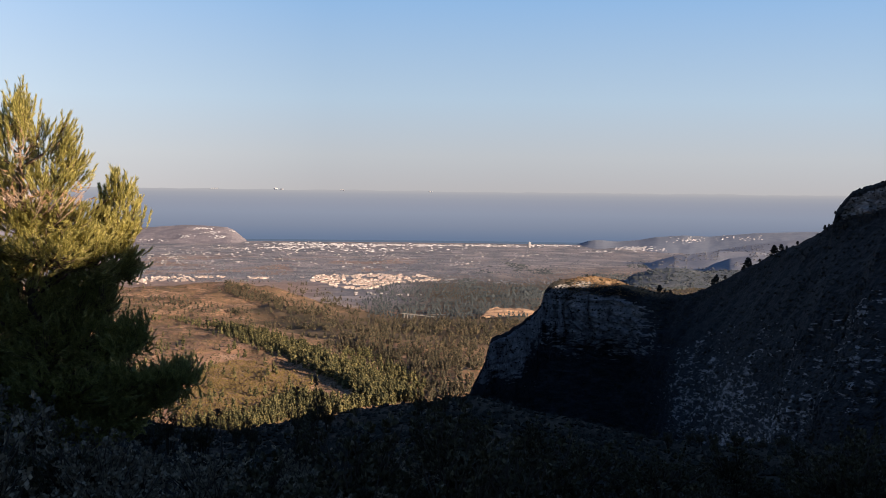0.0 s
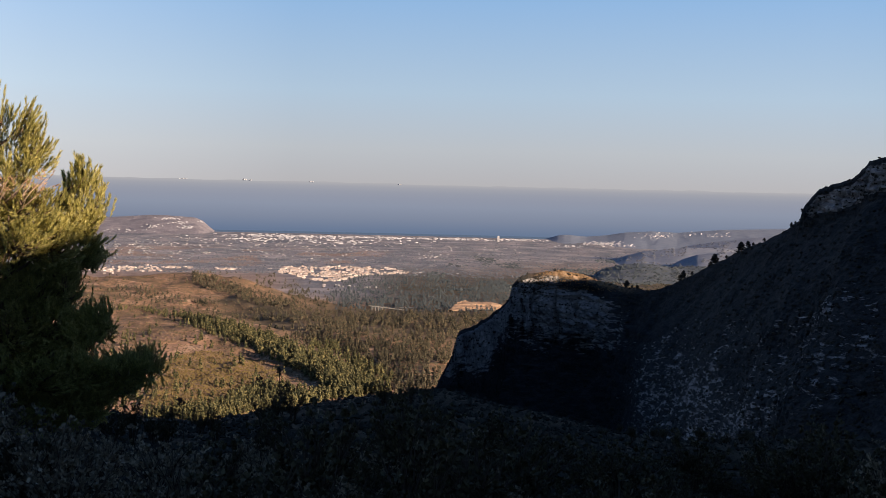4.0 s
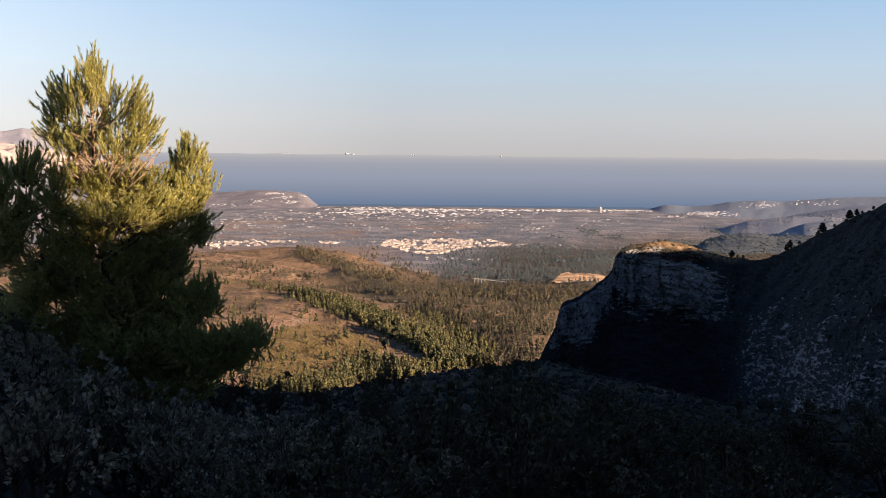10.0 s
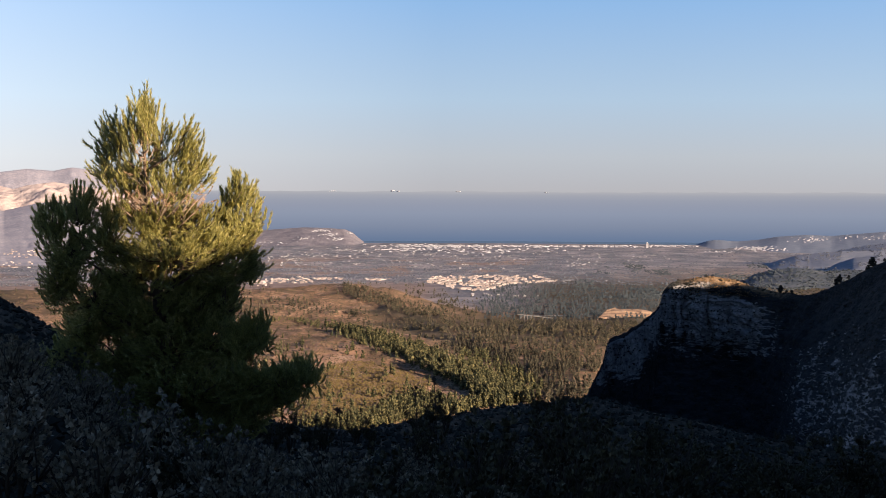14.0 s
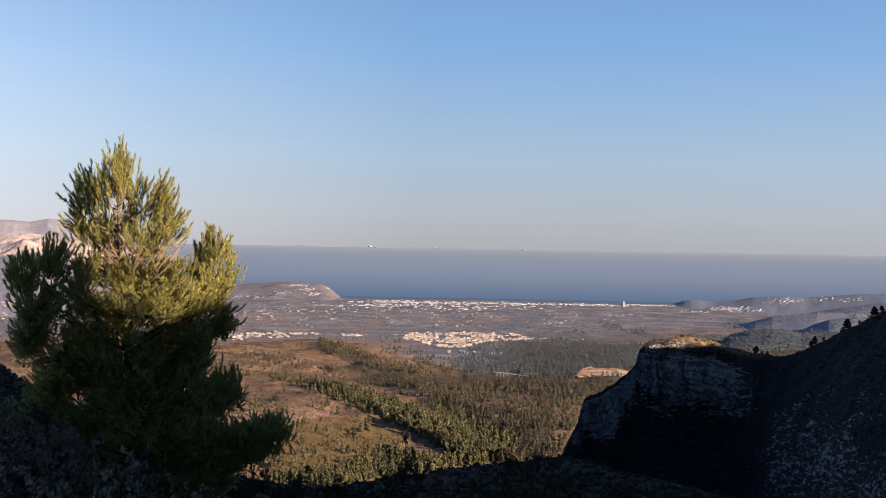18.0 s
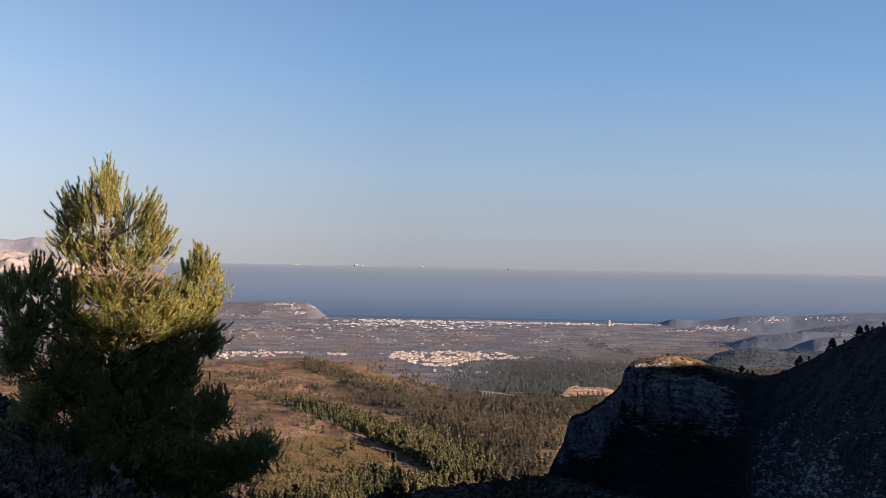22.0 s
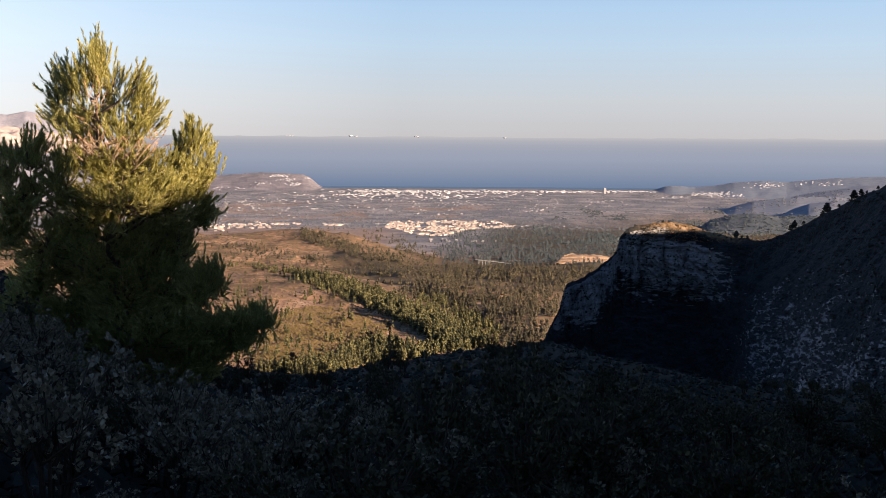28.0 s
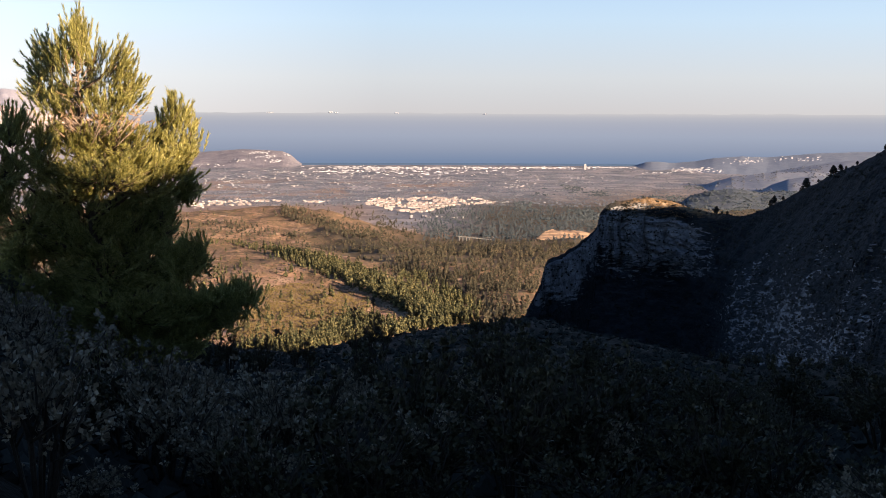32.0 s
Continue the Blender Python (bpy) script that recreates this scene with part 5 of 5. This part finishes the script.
def dry_side(az, el):
    """The open brown slopes on this side of the pine belt, and gaps in the woods beyond it."""
    up = float(np.interp(az, [-6, -4.45, -1.9, 0.4, 2.74, 5], [-5.2, -5.5, -6.0, -6.9, -8.02, -9.2]))
    return el < up or az < -1.5 or (el < -5.3 and float(vnoise(az * 1.3, el * 3.0, 0, 101)) > 0.15)


scrub("dry_garrigue", 21000, (-18.5, 8.5, -9.7, -3.9), "ground", (0.14, 0.50), M_GARRIGUE, "knee-high dry brown scrub all over the hillside", 49, dry_side)
M_DRYGRASS = material("orange_dry_grass", [(0.25, (0.12, 0.074, 0.034)), (0.5, (0.20, 0.125, 0.060)), (0.8, (0.30, 0.195, 0.10))], 0.1, 6, 0.95, 0, island=True, spec=0.1, vary=0.3)
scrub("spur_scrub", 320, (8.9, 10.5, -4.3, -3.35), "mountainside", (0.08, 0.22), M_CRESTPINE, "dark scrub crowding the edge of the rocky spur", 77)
scrub("dry_grass", 800, (10.0, 13.2, -4.15, -3.3), "mountainside", (0.05, 0.13), M_DRYGRASS, "dry orange grass on top of the rocky spur", 59)
M_PALEROCK = material("pale_rock", [(0.25, (0.25, 0.175, 0.125)), (0.6, (0.33, 0.245, 0.18)), (0.85, (0.41, 0.32, 0.25))], 0.1, 6, 0.95, 0, island=True, spec=0.1, vary=0.3)


def outcrops(az, el):
    return float(vnoise(az * 1.1, el * 6.0, 0, 93)) > 0.15


scrub("pale_outcrops", 650, (-9.0, -1.5, -7.5, -5.7), "ground", (0.08, 0.30), M_PALEROCK, "pale broken rock showing through the dry scrub", 67, outcrops)
M_OLIVESCRUB = material("olive_yellow_scrub", [(0.25, (0.080, 0.063, 0.026)), (0.5, (0.140, 0.106, 0.044)), (0.8, (0.215, 0.158, 0.070))], 0.05, 6, 0.95, 0, island=True, spec=0.1, vary=0.1)


def dome(az, el):
    return ((az + 3.1) / 2.8) ** 2 + ((el + 8.6) / 1.7) ** 2 < 1.0 + 0.3 * float(vnoise(az * 2, el * 4, 0, 95))


scrub("olive_scrub", 12500, (-6.4, 0.2, -9.9, -6.7), "ground", (0.16, 0.42), M_OLIVESCRUB, "dense low olive-yellow scrub on a rounded knoll", 69, dome)
scrub("hill_scrub", 5000, (-18.5, 9.5, -9.6, -3.9), "ground", (0.15, 0.42), M_FARPINE, "low green scrub dotted over the dry brown hillside", 41, dry_side)
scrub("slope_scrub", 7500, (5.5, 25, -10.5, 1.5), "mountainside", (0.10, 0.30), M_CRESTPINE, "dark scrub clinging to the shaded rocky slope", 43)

# ---- houses of the plain, the town and the coast ----


def house_meshes(w, d, h, rise):
    """Walls and a gabled roof with eaves, about the middle of the floor."""
    x, y, e = w / 2, d / 2, 0.35
    wall = [(-x, -y, -1.5), (x, -y, -1.5), (x, y, -1.5), (-x, y, -1.5), (-x, -y, h), (x, -y, h), (x, y, h), (-x, y, h), (-x, 0, h + rise), (x, 0, h + rise)]
    wf = [(0, 1, 5, 4), (1, 2, 6, 9, 5), (2, 3, 7, 6), (3, 0, 4, 8, 7)]
    t = 0.25
    k = rise / y * e
    roof = [(-x - e, -y - e, h - k), (x + e, -y - e, h - k), (x + e, 0, h + rise), (-x - e, 0, h + rise), (x + e, y + e, h - k), (-x - e, y + e, h - k)]
    roof = [(a, b, c + 0.03) for a, b, c in roof] + [(a, b, c + 0.03 + t) for a, b, c in roof]
    rf = [(6, 7, 8, 9), (9, 8, 10, 11), (0, 3, 2, 1), (3, 5, 4, 2), (0, 1, 7, 6), (4, 5, 11, 10), (1, 2, 8, 7), (2, 4, 10, 8), (3, 0, 6, 9), (5, 3, 9, 11)]
    return mesh_of("wall", wall, wf, M_WALLS), mesh_of("roof", roof, rf, M_TILE)


HOUSES = [house_meshes(6.5, 5.5, 4.2, 1.0), house_meshes(9.0, 6.0, 3.6, 1.1), house_meshes(5.0, 5.0, 5.6, 0.8), house_meshes(12.0, 6.0, 4.6, 1.0), house_meshes(7.0, 7.0, 6.4, 1.2), house_meshes(17.0, 7.0, 4.0, 0.9)]


def house(k, p, angle, label, group, s=1.0):
    root = new("house")
    tagged(root, label, "house", group)
    part("wall", HOUSES[k][0], root)
    part("roof", HOUSES[k][1], root)
    root.matrix_world = turned(p, (s, s, s * 0.7), angle)
    return root


hg = random.Random(17)
TOWN = [(-1.05, -3.50), (0.1, -3.86), (0.7, -3.98), (1.5, -4.06), (2.1, -3.95), (2.6, -3.80), (4.75, -3.62), (4.1, -3.44), (1.55, -3.42)]


def inside(px, py, poly):
    c = False
    for (x1, y1), (x2, y2) in zip(poly, poly[1:] + poly[:1]):
        if (y1 > py) != (y2 > py) and px < (x2 - x1) * (py - y1) / (y2 - y1) + x1:
            c = not c
    return c


made = 0
while made < 285:
    az, el = hg.uniform(-0.9, 4.8), hg.uniform(-4.15, -3.36)
    if not inside(az + hg.gauss(0, 0.08), el + hg.gauss(0, 0.015), TOWN) or float(vnoise(az * 3.0, el * 9.0, 0, 97)) < -0.35:
        continue
    hit = on_sight(az, el, ("ground",))
    made += 1
    if hit is None or hit[3] < 1400:
        continue
    k = hg.choices(range(6), (5, 3, 5, 2, 4, 1))[0]
    house(k, hit[0], hg.choice((0.15, 1.7)) + hg.gauss(0, 0.12), "pale sunlit town house with a clay-tiled roof", "houses of the town", hg.uniform(0.32, 0.56))


M_WALLS_TOWN = material("cream_town_walls", [(0.2, (0.24, 0.20, 0.185)), (0.5, (0.38, 0.33, 0.31)), (0.8, (0.56, 0.51, 0.49))], 0.02, 6, 0.8, 0, island=True)


def house_mass(name, clusters, label, seed, size=(5, 10), names=None, mat=None, hamlets=False):
    """Pale houses scattered in clusters (az, el, half width, half height, how many), as one mass."""
    r = random.Random(seed)
    V, F, n = [], [], 0
    for az0, el0, da, de, count in clusters:
        for _ in range(count):
            az, el = az0 + da * max(-1.6, min(1.6, r.gauss(0, 0.6))), el0 + de * max(-1.6, min(1.6, r.gauss(0, 0.6)))
            if hamlets and float(vnoise(az * 2.6, el * 15.0, 0, 103)) < r.uniform(-0.25, 0.25):
                continue
            hit = on_sight(az, el, names)
            if hit is None or hit[3] < 1250 or hit[2] == "mountainside":
                continue
            p = hit[0]
            w, d, h = r.uniform(*size) / 2, r.uniform(2.5, 4.5) / 2, r.uniform(0.8, 1.9)
            a = r.gauss(0.1, 0.4)
            ca, sa = math.cos(a), math.sin(a)
            for z in (-2.0, h):
                for x, y in ((-w, -d), (w, -d), (w, d), (-w, d)):
                    V.append((p.x + x * ca - y * sa, p.y + x * sa + y * ca, p.z + z))
            V.append((p.x - w * ca, p.y - w * sa, p.z + h + 0.4))
            V.append((p.x + w * ca, p.y + w * sa, p.z + h + 0.4))
            F += [tuple(n + i for i in q) for q in ((0, 1, 5, 4), (1, 2, 6, 9, 5), (2, 3, 7, 6), (3, 0, 4, 8, 7), (4, 5, 9, 8), (6, 7, 8, 9))]
            n += 10
    return thing(name, mesh_of(name, V, F, mat or M_WALLS_FAR), label, "houses", kind="stuff")


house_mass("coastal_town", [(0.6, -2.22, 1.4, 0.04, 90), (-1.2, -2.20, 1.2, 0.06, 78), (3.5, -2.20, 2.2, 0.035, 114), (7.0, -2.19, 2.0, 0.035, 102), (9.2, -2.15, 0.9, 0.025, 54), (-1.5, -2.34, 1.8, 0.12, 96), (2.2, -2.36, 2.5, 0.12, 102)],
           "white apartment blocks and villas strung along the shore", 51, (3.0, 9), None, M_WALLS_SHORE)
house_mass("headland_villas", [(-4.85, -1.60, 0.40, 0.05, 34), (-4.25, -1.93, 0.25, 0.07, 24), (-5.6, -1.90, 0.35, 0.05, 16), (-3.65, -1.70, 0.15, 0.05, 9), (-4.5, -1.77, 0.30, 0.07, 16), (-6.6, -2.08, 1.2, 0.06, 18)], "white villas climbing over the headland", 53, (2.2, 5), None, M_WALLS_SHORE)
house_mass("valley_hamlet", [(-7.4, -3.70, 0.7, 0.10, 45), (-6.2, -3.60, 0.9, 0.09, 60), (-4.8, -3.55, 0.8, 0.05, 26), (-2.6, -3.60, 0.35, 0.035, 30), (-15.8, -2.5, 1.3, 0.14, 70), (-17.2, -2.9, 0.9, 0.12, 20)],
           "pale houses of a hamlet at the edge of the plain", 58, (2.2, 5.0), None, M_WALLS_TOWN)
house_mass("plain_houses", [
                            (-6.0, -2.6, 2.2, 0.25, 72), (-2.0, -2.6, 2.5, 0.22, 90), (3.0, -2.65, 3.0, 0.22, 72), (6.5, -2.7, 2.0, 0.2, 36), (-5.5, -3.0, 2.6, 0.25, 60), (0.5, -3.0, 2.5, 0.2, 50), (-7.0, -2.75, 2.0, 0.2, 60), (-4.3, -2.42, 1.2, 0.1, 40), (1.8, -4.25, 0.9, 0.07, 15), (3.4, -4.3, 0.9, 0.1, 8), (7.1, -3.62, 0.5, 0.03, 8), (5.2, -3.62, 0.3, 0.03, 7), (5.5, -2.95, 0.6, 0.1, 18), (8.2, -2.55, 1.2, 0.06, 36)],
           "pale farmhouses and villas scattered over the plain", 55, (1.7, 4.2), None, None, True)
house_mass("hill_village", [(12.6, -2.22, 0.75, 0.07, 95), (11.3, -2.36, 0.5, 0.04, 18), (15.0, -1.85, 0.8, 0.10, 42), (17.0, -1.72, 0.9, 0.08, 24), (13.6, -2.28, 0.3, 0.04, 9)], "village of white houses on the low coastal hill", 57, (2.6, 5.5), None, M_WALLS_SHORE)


def back_streets():
    """The close-set rows of the town between its larger houses."""
    q = random.Random(61)
    cl = []
    while len(cl) < 330:
        az, el = q.uniform(-0.9, 4.8), q.uniform(-4.12, -3.37)
        if inside(az + q.gauss(0, 0.08), el + q.gauss(0, 0.015), TOWN) and float(vnoise(az * 3.0, el * 9.0, 0, 97)) > -0.25:
            cl.append((az, el, 0.004, 0.002, 1))
    return house_mass("town_rows", cl, "close rows of cream town houses in evening sun", 63, (2.5, 6), ("ground",), M_WALLS_TOWN)


back_streets()


def cloud(az, el, wide, tall, seed):
    """A far puff of cumulus on top of the haze."""
    g = np.random.default_rng(seed)
    n = 16
    x = np.clip(g.normal(size=n) * 0.4, -1, 1)
    c = np.stack([x * wide, g.normal(size=n) * 2, tall * (1 - x * x) * g.random(n)], -1)
    V, F = clumps(c, tall * (0.6 + 0.6 * g.random(n)), g, 0.6)
    a = radians(az)
    ob = thing("cloud", mesh_of("cloud", V, F, M_CLOUD, True), "small white cumulus far out over the sea haze", "cloud", "clouds on the horizon")
    ob.matrix_world = Matrix.Translation((4440 * math.sin(a), 4440 * math.cos(a), 4440 * math.tan(radians(el)))) @ Matrix.Rotation(-a, 4, "Z")


M_CLOUD = material("cloud_white", [(0.3, (0.36, 0.39, 0.44)), (0.7, (0.42, 0.45, 0.51))], 0.05, 4, 1.0, 0, spec=0.0)
for k, (az, el, w, t_) in enumerate(((-1.95, 0.03, 12, 3.5), (-1.7, 0.01, 7, 2), (-4.4, 0.01, 12, 2), (0.7, 0.01, 9, 2.2), (4.3, -0.02, 14, 1.8))):
    cloud(az, el, w, t_, 300 + k)


def tower_block():
    hit = on_sight(8.38, -2.24, ("ground",))
    p = hit[0]
    root = new("tower_block")
    root.location = p
    tagged(root, "tall white apartment tower standing by the sea", "building")

    def box(x0, x1, y0, y1, z0, z1):
        return [(x, y, z) for z in (z0, z1) for x, y in ((x0, y0), (x1, y0), (x1, y1), (x0, y1))], [(0, 1, 5, 4), (1, 2, 6, 5), (2, 3, 7, 6), (3, 0, 4, 7), (4, 5, 6, 7), (3, 2, 1, 0)]
    part("wall", mesh_of("wall", *box(-3, 3, -3, 3, -3, 15), M_WALLS_SHORE), root)
    part("stair_head", mesh_of("stair_head", *box(-1.4, 1.4, -1.4, 1.4, 15, 16.5), M_WALLS_SHORE), root)
    floor = mesh_of("balcony", *box(-3.2, 3.2, -3.8, -3.02, 0, 0.5), M_CONCRETE)
    for k in range(6):
        part("balcony", floor, root).location = (0, 0, 1 + 2.4 * k)


tower_block()


def viaduct():
    a, b = on_sight(3.15, -5.02, ("ground",)), on_sight(3.9, -5.15, ("ground",))
    r = 0.955 * 0.5 * (a[3] + b[3])
    root = new("viaduct")
    ends = [Vector((r * math.sin(radians(z)), r * math.cos(radians(z)), r * math.tan(radians(e)))) for z, e in ((3.15, -4.97), (4.6, -5.12))]
    root.location = ends[0]
    tagged(root, "pale concrete road viaduct on tall piers across the valley", "bridge")
    v = ends[1] - ends[0]
    n = Vector((-v.y, v.x, 0)).normalized()

    def beam(p, q, half, z0, z1):
        vs = [tuple(c + n * s * half + Vector((0, 0, z))) for z in (z0, z1) for c, s in ((p, -1), (q, -1), (q, 1), (p, 1))]
        return vs, [(0, 1, 5, 4), (1, 2, 6, 5), (2, 3, 7, 6), (3, 0, 4, 7), (4, 5, 6, 7), (3, 2, 1, 0)]
    part("deck", mesh_of("deck", *beam(Vector((0, 0, 0)), v, 1.0, -0.28, 0.0), M_CONCRETE), root)
    for s in (-1, 1):
        part("parapet", mesh_of("parapet", *beam(n * s * 0.9, v + n * s * 0.9, 0.12, 0.003, 0.16), M_CONCRETE), root)
    for k in range(4):
        c = v * (0.10 + 0.095 * k)
        w = v.normalized() * 0.30
        g = float(land_xy(ends[0].x + c.x, ends[0].y + c.y)) - ends[0].z - c.z
        part("pier", mesh_of("pier", *beam(c - w, c + w, 0.6, min(g, -2) - 1.0, -0.28), M_CONCRETE), root)


viaduct()


def quarry():
    """A stepped cut of orange soil in the woods."""
    hit = on_sight(7.75, -5.03, ("ground",))
    p, g = hit[0], np.random.default_rng(3)
    u, v = np.linspace(-1, 1, 60), np.linspace(0, 1, 30)
    U, W = np.meshgrid(u, v)
    step = np.floor(W * 3 + 0.15 * fbm(U * 2, W * 3, 0, 2, 5)) / 3
    k = hit[3] / 1000
    Z = (5.6 * (0.45 * W + 0.55 * step) * (1 - 0.45 * np.abs(U + 0.1) ** 2.5) + 0.4 * fbm(U * 5, W * 5, 0, 3, 7) - 1.0 - 3.0 * (np.abs(U) > 0.97)) * k
    V = np.stack([U * 24 * k * (1 - 0.25 * W), W * 26 * k, Z], -1).reshape(-1, 3)
    m = material("orange_soil", [(0.3, (0.20, 0.130, 0.088)), (0.5, (0.32, 0.215, 0.145)), (0.7, (0.44, 0.325, 0.235))], 0.15, 6, 0.95, 0.5, 0.4)
    ob = thing("quarry_bank", mesh_of("quarry_bank", V, grid_faces(30, 60), m), "stepped cut of bare orange soil among the pines", "quarry")
    ob.matrix_world = Matrix.Translation(p) @ Matrix.Rotation(radians(-8), 4, "Z")


quarry()


def valley_road():
    """A narrow pale road along the far side of the valley."""
    V = []
    for az in np.arange(3.0, 7.4, 0.08):
        hit = on_sight(float(az), -4.99 - 0.04 * math.sin((az - 3) * 1.2), ("ground",))
        p = hit[0]
        out = Vector((p.x, p.y, 0)).normalized()
        for s in (-2.2, 2.2):
            q = p + out * s
            V.append((q.x, q.y, float(land_xy(q.x, q.y)) + 0.25))
    m = material("pale_asphalt", [(0.3, (0.16, 0.155, 0.15)), (0.7, (0.27, 0.26, 0.25))], 0.2, 6, 0.9, 0)
    return thing("road", mesh_of("road", V, grid_faces(len(V) // 2, 2), m), "narrow pale road winding through the wooded valley", "road", kind="structure")


valley_road()
